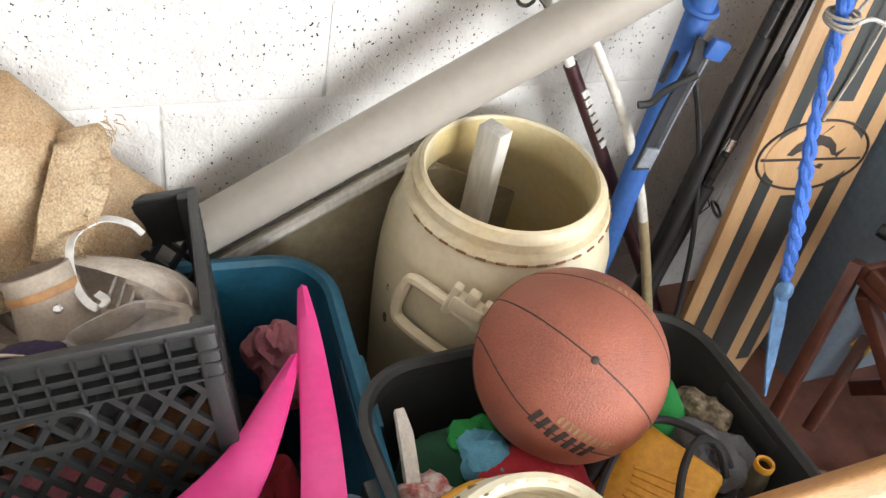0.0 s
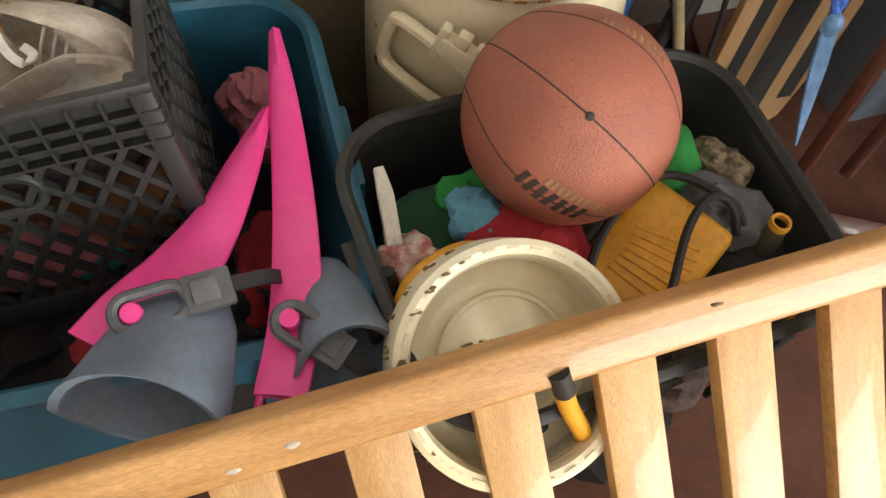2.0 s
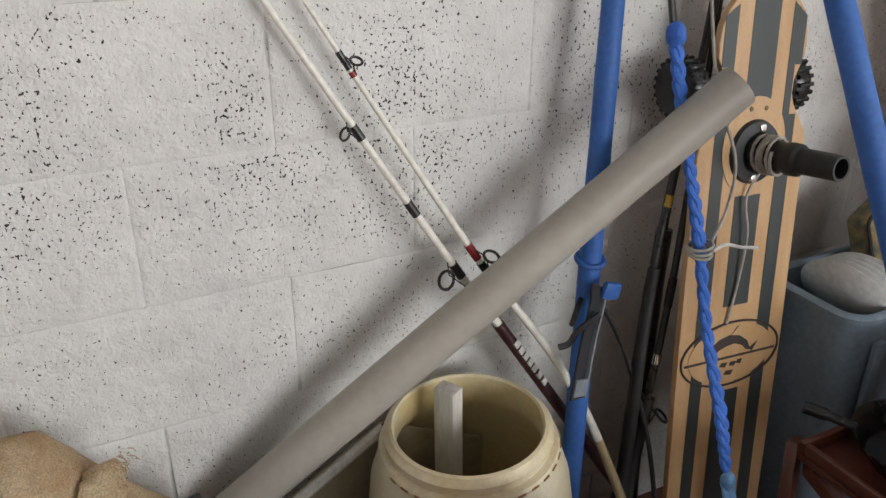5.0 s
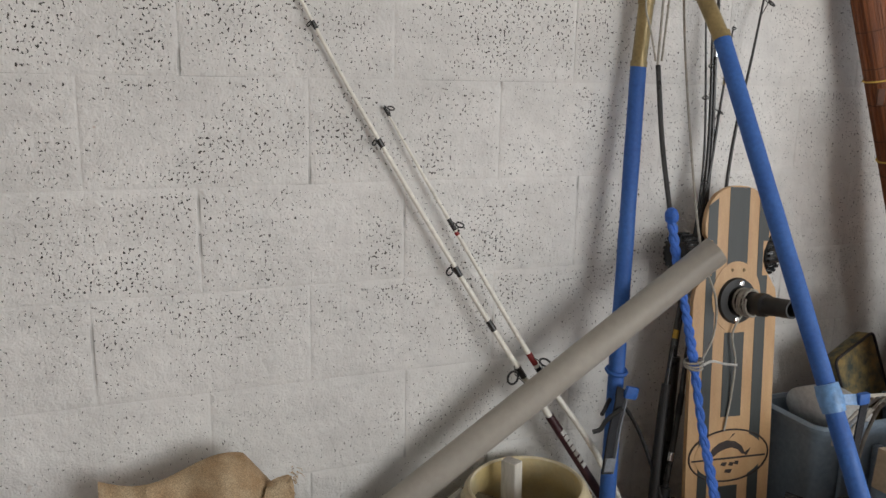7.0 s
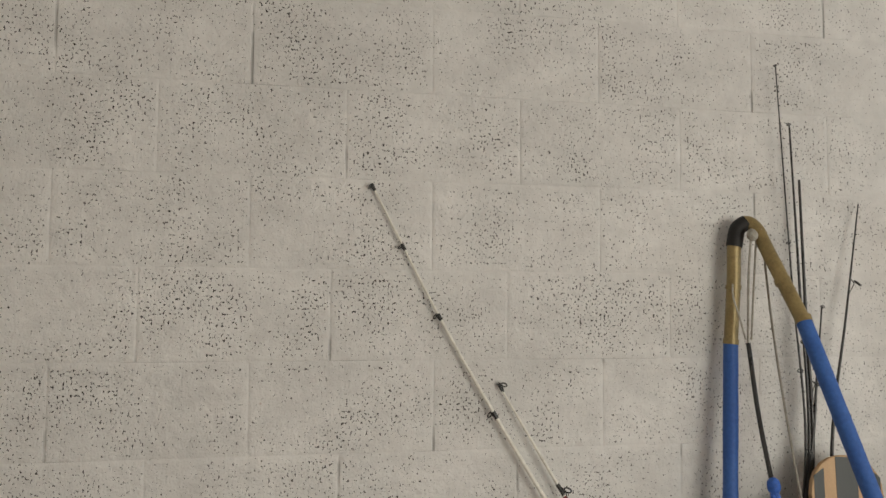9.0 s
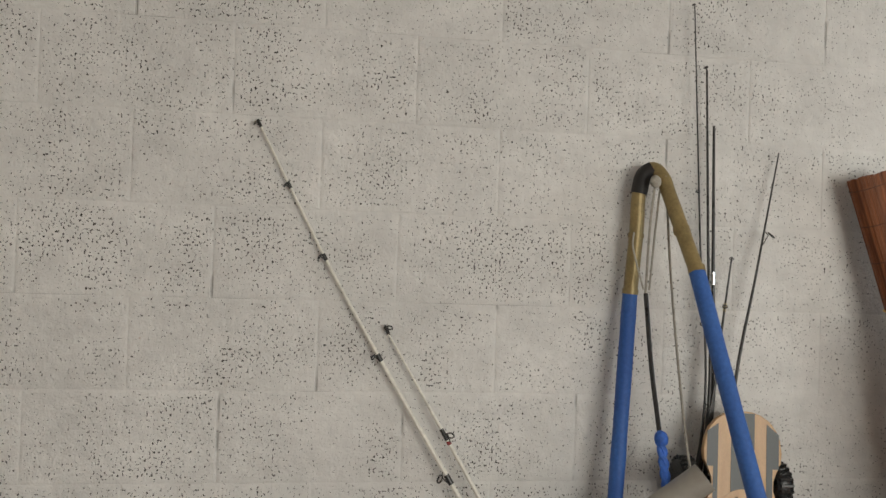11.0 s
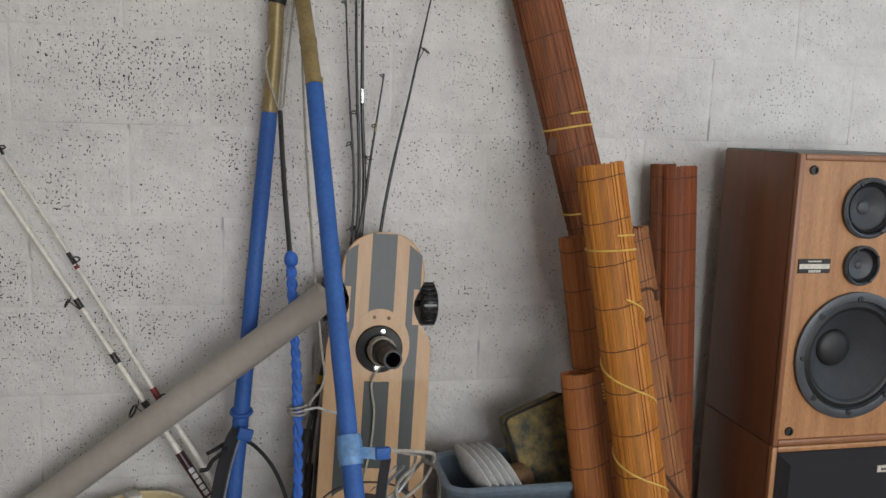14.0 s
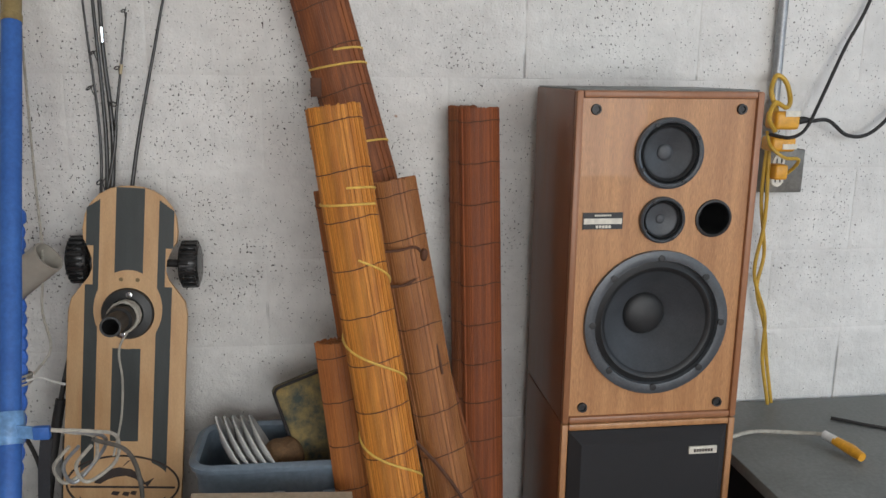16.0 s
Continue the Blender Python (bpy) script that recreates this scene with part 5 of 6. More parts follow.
shoe(posed((0.38, -0.22, 0.48), (-0.6, 0.5, 0.0), (0.0, -0.2, 1)), 0.20, 0.075, 0.06, SUEDE, TANSOLE, "brown shoe deep in the crate")
heap("dark_jacket", (0.47, -0.24, 0.455), (0.10, 0.075, 0.045), C_BLACK, "dark jacket folded under the shoes", 0.2, 16, 16)
st = thing("shoe_lace", (0.50, -0.26, 0.60), "loose white shoe lace looped over the shoes", "shoe lace")
part("lace", ribbon([(0.492, -0.205, 0.628), (0.487, -0.235, 0.632), (0.488, -0.262, 0.618), (0.498, -0.287, 0.604), (0.512, -0.300, 0.597), (0.520, -0.291, 0.597), (0.510, -0.280, 0.599)], [0.008], (1, 0.1, 0.1), 0.002), WHITEP, st)
part("lace", ribbon([(0.490, -0.205, 0.628), (0.515, -0.198, 0.633), (0.54, -0.205, 0.628), (0.552, -0.212, 0.618)], [0.008], (0, 1, 0.2), 0.002), WHITEP, st)


for ob in [o for o in bpy.data.objects if o not in before and not o.parent]:
    ob.matrix_basis = TIP @ Matrix.Translation(ob.location) @ ob.matrix_basis.to_3x3().to_4x4()


def burlap():
    t = thing("burlap_sack", (0.40, -0.16, 0.50), "coarse tan burlap sack slumped over the crate", "sack")
    b = bmesh.new()
    bmesh.ops.create_grid(b, x_segments=70, y_segments=44, size=1)
    for v in b.verts:
        u, w = (v.co.x + 1) / 2, (v.co.y + 1) / 2       # along the wall, from the front up and over
        x = 0.20 + 0.425 * u
        crest = 0.708 - 0.02 * math.sin(u * 9) - 0.16 * max(u - 0.60, 0) / 0.40 - 0.03 * max(u - 0.85, 0)
        reach = (0.135 if u < 0.60 else 0.135 - 0.13 * (u - 0.60) / 0.40)
        if w < 0.6:
            f = w / 0.6
            y = -0.10 - reach * (1 - f) ** 0.8
            z = crest - (0.20 - 0.19 * max(u - 0.55, 0) / 0.45) * (1 - f) ** 1.3
        else:
            f = (w - 0.6) / 0.4
            y = -0.10 + 0.07 * f
            z = crest - 0.14 * f * f
        p = Vector((x, y, z))
        fold = noise.noise(Vector((x * 16, w * 3.5, 2.0))) * 0.020 + (1 - abs(noise.noise(Vector((x * 22 + w * 3, w * 5, 7.0)))) * 2) * 0.009 + noise.noise(p * 60) * 0.003
        fold *= 1 if u < 0.6 else 1 - 0.75 * (u - 0.6) / 0.4
        p.y -= fold * 1.1
        p.z += fold * 0.55
        if w < 0.05:
            p.z += 0.006 * noise.noise(Vector((x * 90, 1, 1)))
        v.co = p
    r = bmesh.ops.solidify(b, geom=b.faces[:], thickness=0.004)
    part("cloth", b, BURLAP, t)
    # a turned-over hem with frayed edge
    pts = [(0.512, -0.135, 0.676), (0.514, -0.152, 0.668), (0.506, -0.176, 0.642), (0.490, -0.204, 0.612), (0.470, -0.226, 0.578)]
    h = ribbon(pts, [0.04, 0.055, 0.058, 0.055, 0.04], (0.9, 0.5, 0.45), 0.006, n=10, dome=0.004)
    for v in h.verts:
        v.co += Vector((0.3, -0.8, 0.5)) * (noise.noise(v.co * 55) * 0.006 + noise.noise(v.co * 22) * 0.008)
    part("hem", h, BURLAP, t, "frayed folded hem")
    f = bmesh.new()
    rnd = random.Random(5)
    for k in range(60):
        a, c = Vector((0.545, -0.14, 0.70)), Vector((0.49, -0.225, 0.575))
        p = a.lerp(c, rnd.random()) + Vector((rnd.uniform(-0.008, 0.008), rnd.uniform(-0.008, 0.004), rnd.uniform(-0.005, 0.005)))
        q = p + Vector((rnd.uniform(-0.002, 0.014), rnd.uniform(-0.012, 0.002), rnd.uniform(-0.014, 0.002)))
        tube([p, p.lerp(q, 0.5) + Vector((0.002, 0, 0.002)), q], 0.0007, 4, bm=f)
    part("frayed_threads", f, BURLAP, t)


burlap()


def fin(name_label, path, widths, side, boot, bootside, strap_at, big=1.0):
    t = thing("swim_fin", path[-1], name_label, "swim fin", "pair of swim fins")
    part("blade", ribbon(path, widths, side, 0.008, n=8, dome=0.004), PINK, t, "bright pink rubber blade")
    for s in (-1, 1):
        w = [wd * 0.5 for wd in widths]
        pts = [Vector(p) + Vector(side).normalized() * s * w[min(i, len(w) - 1)] for i, p in enumerate(path)]
        part("blade_rail", tube(spline(pts, 6), 0.0038, 6), PINK, t)
    # foot pocket: a hollow tapering sleeve
    a, c = Vector(boot[0]), Vector(boot[1])
    d = (c - a).normalized()
    sd = Vector(bootside)
    sd = (sd - d * sd.dot(d)).normalized()
    nn = d.cross(sd)
    if nn.z < 0:
        nn = -nn
    b = bmesh.new()
    rings, N = [], 28
    for f, w, h in ((0, 0.020, 0.012), (0.25, 0.036, 0.026), (0.6, 0.046, 0.036), (0.9, 0.052, 0.042), (1.0, 0.056, 0.044), (0.99, 0.050, 0.038), (0.6, 0.042, 0.030), (0.3, 0.03, 0.02)):
        o = a.lerp(c, f) + nn * h * 0.35
        rings.append([b.verts.new(o + sd * w * big * math.cos(k * 2 * math.pi / N) + nn * h * math.sin(k * 2 * math.pi / N) - d * (0.03 * max(math.sin(k * 2 * math.pi / N), 0) * (1 if 0.8 < f else 0))) for k in range(N)])
    b.faces.new(rings[0][::-1])
    for q, r in zip(rings, rings[1:]):
        for k in range(N):
            b.faces.new((q[k], q[(k + 1) % N], r[(k + 1) % N], r[k]))
    b.faces.new(rings[-1])
    part("foot_pocket", b, FINGREY, t, "blue-grey rubber foot pocket")
    # strap buckle
    o, ln, ax, up = strap_at
    mm = frame_at(Vector(o), ax, Vector(up).cross(Vector(ax)))
    bk = part("buckle", tube([mm @ Vector((x - ln * 0.2, y, 0)) for x, y in rrect(ln * 0.62, 0.032, 0.0155, 6)], 0.0055, 8, closed=True), BUCKLE, t, "dark grey strap buckle")
    part("button", lathe([(0, 0.008), (0.009, 0.007), (0.0105, 0.0)], mm @ Matrix.Translation((-ln * 0.36, 0, -0.003)), 20), PINK, bk)
    q = box(ln * 0.08, ln * 0.50, -0.018, 0.018, -0.006, 0.007, 0.003, m=mm)
    part("buckle_body", q, BUCKLE, bk)
    part("buckle_slot", box(ln * 0.15, ln * 0.38, -0.011, 0.011, 0.0072, 0.0095, 0.001, m=mm), C_GREY, bk)
    e = mm @ Vector((ln * 0.5, 0, 0))
    part("strap", ribbon([e, e + Vector(ax).normalized() * 0.03 - Vector(up).normalized() * 0.012, e + Vector(ax).normalized() * 0.05 - Vector(up).normalized() * 0.05], [0.014], Vector(ax).cross(Vector(up)), 0.004), BLACKR, bk)
    return t


fin("bright pink swim fin with grey foot pocket, standing in the tote", [(0.745, -0.201, 0.460), (0.735, -0.27, 0.458), (0.721, -0.36, 0.454), (0.704, -0.45, 0.452), (0.680, -0.545, 0.454), (0.648, -0.616, 0.455)],
    [0.006, 0.022, 0.034, 0.043, 0.050, 0.048], (1, 0.28, 0.10), ((0.724, -0.482, 0.420), (0.708, -0.612, 0.432)), (1, 0.1, -0.5), ((0.690, -0.572, 0.470), 0.075, (0.62, -0.70, -0.15), (0.1, -0.2, 1)))
fin("pink and grey swim fin lying across the tote", [(0.713, -0.300, 0.450), (0.672, -0.366, 0.455), (0.634, -0.425, 0.460), (0.592, -0.472, 0.464), (0.552, -0.508, 0.466), (0.520, -0.540, 0.460)],
    [0.006, 0.028, 0.042, 0.060, 0.078, 0.095], (0.66, -0.66, 0.0), ((0.600, -0.488, 0.448), (0.528, -0.612, 0.452)), (0.9, 0.12, 0.0), ((0.580, -0.512, 0.486), 0.105, (0.97, 0.05, 0.0), (-0.1, -0.25, 1)), 1.42)

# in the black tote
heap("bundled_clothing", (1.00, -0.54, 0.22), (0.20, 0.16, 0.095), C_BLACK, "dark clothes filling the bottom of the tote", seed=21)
heap("green_bag", (0.880, -0.450, 0.345), (0.075, 0.06, 0.055), C_DGREEN, "dark green fabric bag in the tote", 0.3, 14, 22)
heap("green_shirt", (0.905, -0.430, 0.408), (0.036, 0.022, 0.012), C_GREEN, "bright green shirt under the ball", 0.4, 22, 23)
heap("green_shirt", (1.150, -0.440, 0.400), (0.045, 0.05, 0.040), C_GREEN, "bright green cloth beside the ball", 0.15, 10, 24)
heap("blue_shirt", (0.903, -0.470, 0.412), (0.026, 0.042, 0.022), C_BLUE, "light blue shirt under the ball", 0.4, 22, 25, rot=25)
heap("red_shirt", (0.948, -0.512, 0.404), (0.055, 0.046, 0.032), C_RED, "red shirt under the ball", 0.45, 22, 26)
heap("grey_trousers", (1.185, -0.525, 0.395), (0.045, 0.05, 0.026), C_GREY, "grey trousers in the tote", 0.45, 18, 27)
heap("black_jacket", (1.19, -0.58, 0.355), (0.06, 0.05, 0.035), C_BLACK, "black jacket sleeve in the tote", 0.4, 15, 28)
heap("leopard_scarf", (1.215, -0.470, 0.400), (0.024, 0.042, 0.018), C_CAMO, "leopard print scarf in the tote", 0.45, 24, 29, rot=35)
heap("printed_shirt", (0.812, -0.500, 0.405), (0.033, 0.030, 0.030), C_PRINT, "white shirt with red and black print", 0.45, 26, 30)
heap("orange_rag", (0.820, -0.545, 0.395), (0.012, 0.016, 0.012), cloth_mat("orange_cloth", (0.55, 0.16, 0.03)), "orange rag beside the lid", 0.4, 40, 31)
heap("floral_cloth", (1.185, -0.650, 0.365), (0.045, 0.04, 0.028), C_TAUPE, "dark floral cloth near the rail", 0.45, 24, 32)
heap("black_cloth", (1.06, -0.645, 0.315), (0.08, 0.05, 0.03), C_TAUPE, "dark patterned cloth near the rail", 0.45, 20, 33)
heap("blue_cloth", (0.965, -0.660, 0.32), (0.04, 0.025, 0.022), C_BLUE, "light blue cloth under the lid", 0.4, 22, 34)


def barrel_lid():
    c = Vector((0.862, -0.648, 0.458))
    up = Vector((-0.14, -0.48, 0.86)).normalized()
    m = frame_at(c, Vector((1, 0.1, 0.1)), up.cross(Vector((1, 0.1, 0.1))))
    if m.to_3x3().col[2].dot(up) < 0:
        m = m @ Matrix.Rotation(math.pi, 4, "X")
    R = 0.1185
    t = thing("barrel_lid", c - Vector((0, 0, 0.04)), "dirty cream plastic screw lid lying upturned", "lid")
    prof = [(0, -0.028), (R * 0.62, -0.028), (R * 0.70, -0.024), (R * 0.76, -0.026), (R * 0.84, -0.026), (R * 0.86, 0.012), (R * 0.88, 0.018), (R * 0.95, 0.020), (R, 0.016), (R * 1.01, -0.03), (R * 0.96, -0.036), (0, -0.036)]
    part("disc", lathe(prof, m, 72), LIDW, t)
    part("raised_ring", lathe([(R * 0.52, -0.028), (R * 0.54, -0.023), (R * 0.57, -0.023), (R * 0.59, -0.028)], m, 60), LIDW, t)
    b = bmesh.new()
    for z in (-0.018, -0.010, -0.002, 0.006):
        lathe([(R * 0.858, z - 0.003), (R * 0.845, z), (R * 0.862, z + 0.003)], m, 60, bm=b)
    part("thread", b, RIMC, t, "yellowed screw thread")
    b = bmesh.new()
    for k in range(30):
        a = 2 * math.pi * k / 30
        box(-0.006, 0.006, -0.0012, 0.0012, -0.001, 0.0008, m=m @ Matrix.Rotation(a, 4, "Z") @ Matrix.Translation((R * 0.93, 0, 0.0200)) @ Matrix.Rotation(radians(90), 4, "Z"), bm=b)
    part("rim_slots", b, RIMC, t, smooth=False)
    rnd = random.Random(8)
    for k in range(44):
        a = rnd.uniform(1.6, 3.9) if k < 32 else rnd.uniform(0, 6.28)
        r = R * (rnd.choice((0.93, 1.005, 1.005)) if k < 32 else rnd.uniform(0.05, 0.55))
        z = 0.0205 if r < R * 0.99 and k < 32 else (rnd.uniform(-0.02, 0.008) if k < 32 else -0.0275)
        part("dirt_fleck", blob(m @ (Matrix.Rotation(a, 4, "Z") @ Vector((r, 0, z))), (rnd.uniform(0.0015, 0.006), rnd.uniform(0.0007, 0.0022), 0.0007), 0.9, 160, k, 2), DIRT, t)


barrel_lid()


def yellow_tool():
    up = Vector((-0.20, -0.15, 0.95)).normalized()
    xd = Vector((0.83, 0.50, 0.20))
    m = frame_at(Vector((1.080, -0.558, 0.398)), xd, up.cross(xd))
    t = thing("yellow_tool_case", (1.085, -0.565, 0.34), "yellow ribbed plastic tool case with black cord", "tool case")
    part("shell", box(-0.075, 0.075, -0.06, 0.06, -0.035, 0.022, 0.012, 3, m=m), YELLOW, t)
    for k in range(7):
        part("rib", box(-0.05 + k * 0.011, -0.045 + k * 0.011, -0.045, 0.03, 0.021, 0.0245, 0.001, m=m @ Matrix.Rotation(0.05 * k, 4, "Z")), YELLOW, t)
    part("foot", box(-0.062, -0.018, -0.12, -0.055, -0.09, -0.03, 0.006, m=m @ Matrix.Translation((0.085, 0, 0))), YELLOW, t)
    for k in range(5):
        part("foot_rib", box(0.024, 0.066, -0.122, -0.118, -0.084 + k * 0.011, -0.078 + k * 0.011, 0.001, m=m), YELLOW, t)
    part("black_bag_edge", box(-0.09, 0.07, 0.058, 0.085, -0.03, 0.012, 0.01, 3, m=m), BLACKP, t)
    part("cord", tube(spline([m @ Vector(p) for p in ((-0.075, 0.04, 0.03), (-0.03, 0.055, 0.045), (0.04, 0.058, 0.045), (0.085, 0.03, 0.03), (0.10, -0.03, 0.02), (0.09, -0.06, -0.01))]), 0.0055, 8), BLACKR, t, "black rubber cord")
    part("cord", tube(spline([m @ Vector(p) for p in ((-0.065, -0.055, 0.015), (-0.03, -0.035, 0.05), (0.03, -0.012, 0.052), (0.08, -0.01, 0.04), (0.105, -0.035, 0.015), (0.1, -0.065, -0.01))]), 0.005, 8), BLACKR, t)


yellow_tool()


def small_items():
    t = thing("spray_bottle", (1.222, -0.582, 0.29), "dark tinted bottle with a yellow rim", "bottle")
    m = Matrix.Translation((1.222, -0.585, 0.302)) @ Matrix.Rotation(radians(-4), 4, "X")
    part("bottle_body", lathe([(0, 0), (0.013, 0), (0.0145, 0.006), (0.0145, 0.11), (0.012, 0.122), (0.0115, 0.135), (0.0095, 0.136), (0.009, 0.10), (0, 0.099)], m, 28), mat("smoked_plastic", (0.10, 0.09, 0.06), 0.3, 0, 0.2, 20, 0.02, 90), t)
    part("yellow_rim", lathe([(0.0085, 0.132), (0.0088, 0.138), (0.0115, 0.139), (0.0125, 0.136), (0.0122, 0.130)], m, 28), YELLOW, t)
    t = thing("tool_handle", (0.80, -0.47, 0.30), "pale wooden tool handle standing in the tote", "tool handle")
    part("handle", ribbon([(0.803, -0.408, 0.462), (0.803, -0.435, 0.452), (0.801, -0.470, 0.43), (0.800, -0.50, 0.40), (0.800, -0.53, 0.33)], [0.010, 0.016, 0.016, 0.017, 0.017], (1, 0.1, 0.1), 0.012), WOODW, t)
    t = thing("knife_sheath", (0.786, -0.57, 0.25), "black plastic sheath stuck in the tote", "sheath")
    part("sheath", tube([(0.779, -0.512, 0.435), (0.782, -0.535, 0.40), (0.792, -0.575, 0.30)], [0.011, 0.012, 0.010], 12), BLACKP, t)
    t = thing("yellow_pry_bar", (0.935, -0.72, 0.22), "yellow bent metal handle with a black cap", "handle")
    part("bar", tube(spline([(0.884, -0.690, 0.500), (0.893, -0.704, 0.468), (0.912, -0.722, 0.425), (0.916, -0.726, 0.400), (0.912, -0.712, 0.358), (0.89, -0.70, 0.340)]), 0.0095, 14), YELLOW, t)
    part("cap", tube([(0.879, -0.682, 0.514), (0.887, -0.695, 0.490)], 0.0105, 14), BLACKR, t)
    t = thing("yellow_hose_handle", (0.86, -0.54, 0.40), "yellow curved plastic handle behind the lid", "handle")
    part("bow", tube(spline([(0.782, -0.575, 0.405), (0.786, -0.555, 0.430), (0.802, -0.538, 0.446), (0.830, -0.526, 0.452), (0.866, -0.520, 0.448), (0.900, -0.526, 0.425)]), 0.012, 14), YELLOW, t)
    t = thing("yellow_ring_handle", (1.185, -0.66, 0.33), "yellow plastic ring under the rail", "handle")
    part("ring", tube([Vector((1.190 + 0.022 * math.cos(a), -0.655 + 0.02 * math.sin(a), 0.40 + 0.02 * math.sin(a))) for a in (2 * math.pi * k / 20 for k in range(20))], 0.006, 8, closed=True), YELLOW, t)


small_items()


# ---- wooden headboard lying against the totes ----
def headboard():
    t = thing("headboard", (1.25, -1.05, F), "honey pine slatted headboard leaning against the totes", "headboard")
    # x along the rail, y up the slope, z out of it
    a = Vector((0.26, -0.640, 0.440))
    up = Vector((0, 0.72, 0.69)).normalized()
    m = frame_at(a, (1, -0.036, 0.111), up)
    if m.to_3x3().col[2].z < 0:
        m = m @ Matrix.Diagonal((1, 1, -1, 1))
    L = 1.95
    part("top_rail", box(0, L, -0.026, 0.024, -0.014, 0.018, 0.006, 3, m=m), WOODR, t, "rounded pine top rail")
    k = 0.080
    while k < L - 0.07:
        part("slat", box(k, k + 0.057, -0.462 - 0.160 * k, -0.024, -0.012, 0.010, 0.002, m=m), WOODB, t)
        k += 0.1165
    part("bottom_rail", box(0, L, -0.500, -0.455, -0.014, 0.014, 0.004, m=m @ Matrix.Rotation(-0.1587, 4, "Z")), WOODR, t)
    for x, low in ((-0.045, -0.490), (L - 0.002, -0.815)):
        part("end_post", box(x, x + 0.048, low, 0.030, -0.024, 0.024, 0.006, 3, m=m), WOODR, t)
    for x, y in ((0.39, -0.004), (0.78, 0.01), (0.34, -0.012)):
        part("dent", blob(m @ Vector((x, y, 0.0178)), (0.007, 0.003, 0.0006), 0.6, 90, int(x * 100), 2), DIRT if x > 0.7 else LEATHERW, t)


headboard()


# ---- beyond the board ----
def tray_table():
    t = thing("folding_tray_table", (1.70, -0.50, F), "scuffed mahogany folding tray table with crossed legs", "tray table")
    x0, x1, y0, y1, zs = 1.545, 1.835, -0.625, -0.360, 0.487
    part("tray", box(x0, x1, y0, y1, zs - 0.012, zs, 0.002), CHAIRW, t)
    for a, b, c, d in ((x0, x1, y0, y0 + 0.012), (x0, x1, y1 - 0.012, y1), (x0, x0 + 0.012, y0 + 0.012, y1 - 0.012), (x1 - 0.012, x1, y0 + 0.012, y1 - 0.012)):
        part("tray_lip", box(a, b, c, d, zs, zs + 0.024, 0.003), CHAIRW, t)
    for ya, yb, dx in ((y1 - 0.01, y0 - 0.02, 0.0), (y0 + 0.01, y1 + 0.02, 0.020)):
        p, q = Vector((x1 - 0.030 + dx, ya, zs - 0.014)), Vector((x1 - 0.030 + dx, yb, F + 0.012))
        d = (q - p).normalized()
        part("leg", box(0, (q - p).length, -0.015, 0.015, -0.009, 0.009, 0.003, m=frame_at(p, d, (0, d.z, -d.y))), CHAIRW, t)
    for p, q, w in (((1.556, -0.345, zs + 0.012), (1.474, -0.440, F + 0.012), 0.021), ((1.560, -0.375, zs - 0.02), (1.800, -0.560, F + 0.012), 0.019), ((1.474, -0.428, F + 0.030), (1.700, -0.552, F + 0.030), 0.015), ((1.665, -0.375, 0.335), (1.585, -0.430, 0.175), 0.012)):
        p, q = Vector(p), Vector(q)
        d = (q - p).normalized()
        part("leg" if w > 0.016 else "brace", box(0, (q - p).length, -w, w, -0.010, 0.010, 0.003, m=frame_at(p, d, d.cross(Vector((0.45, -0.75, 0.45))))), CHAIRW, t)
    part("tape_strip", box(-0.008, 0.008, -0.0125, 0.0125, -0.0112, 0.0112, m=Matrix.Translation((1.657, -0.381, 0.318)) @ Matrix.Rotation(0.5, 4, "Y")), YTWINE, t, "strip of yellow tape")
    for y, z in ((y0 + 0.06, 0.36),):
        part("rung", tube([(x0 + 0.015, y, z), (x1 - 0.015, y, z)], 0.009, 10), CHAIRW, t)


tray_table()


def pans():
    zs = 0.487
    t = thing("frying_pan", (1.66, -0.40, zs), "black frying pan standing on the tray table", "frying pan")
    m = Matrix.Translation((1.705, -0.475, zs))
    part("bowl", lathe([(0, 0), (0.085, 0), (0.115, 0.045), (0.118, 0.046), (0.116, 0.043), (0.087, 0.004), (0, 0.003)], m, 48), PANK, t)
    part("handle", tube(spline([(1.63, -0.395, zs + 0.045), (1.605, -0.355, zs + 0.052), (1.585, -0.325, zs + 0.055)]), [0.008] * 8 + [0.011] * 9, 10), PANK, t)
    t = thing("pot_lid", (1.72, -0.50, zs), "glass pot lid with a steel rim", "pot lid")
    m = Matrix.Translation((1.735, -0.52, zs + 0.05)) @ Matrix.Rotation(radians(10), 4, "X")
    part("dome", lathe([(0.085, 0), (0.075, 0.012), (0.045, 0.024), (0, 0.028)], m, 40), mat("smoked_glass", (0.08, 0.08, 0.075), 0.12, 0, 0.1, 10, 0, 90), t)
    part("steel_rim", lathe([(0.084, 0.003), (0.088, 0.004), (0.090, -0.002), (0.085, -0.003), (0.084, 0.003)], m, 40), CHROME, t)
    part("steel_handle", tube(spline([(1.80, -0.53, zs + 0.06), (1.83, -0.545, zs + 0.075), (1.87, -0.55, zs + 0.10), (1.875, -0.545, zs + 0.105)]), 0.006, 10), CHROME, t)
    t = thing("mug", (1.600, -0.56, zs), "small white enamel mug on the tray table", "mug")
    part("cup", lathe([(0, 0), (0.034, 0), (0.038, 0.005), (0.040, 0.075), (0.037, 0.075), (0.035, 0.008), (0, 0.006)], Matrix.Translation((1.600, -0.56, zs)), 32), CHINA, t)
    part("cup_handle", tube([(1.600 - 0.038 - 0.016 * math.sin(a), -0.56, zs + 0.04 + 0.02 * math.cos(a)) for a in (math.pi * k / 10 for k in range(11))], 0.0035, 8), CHINA, t)


pans()


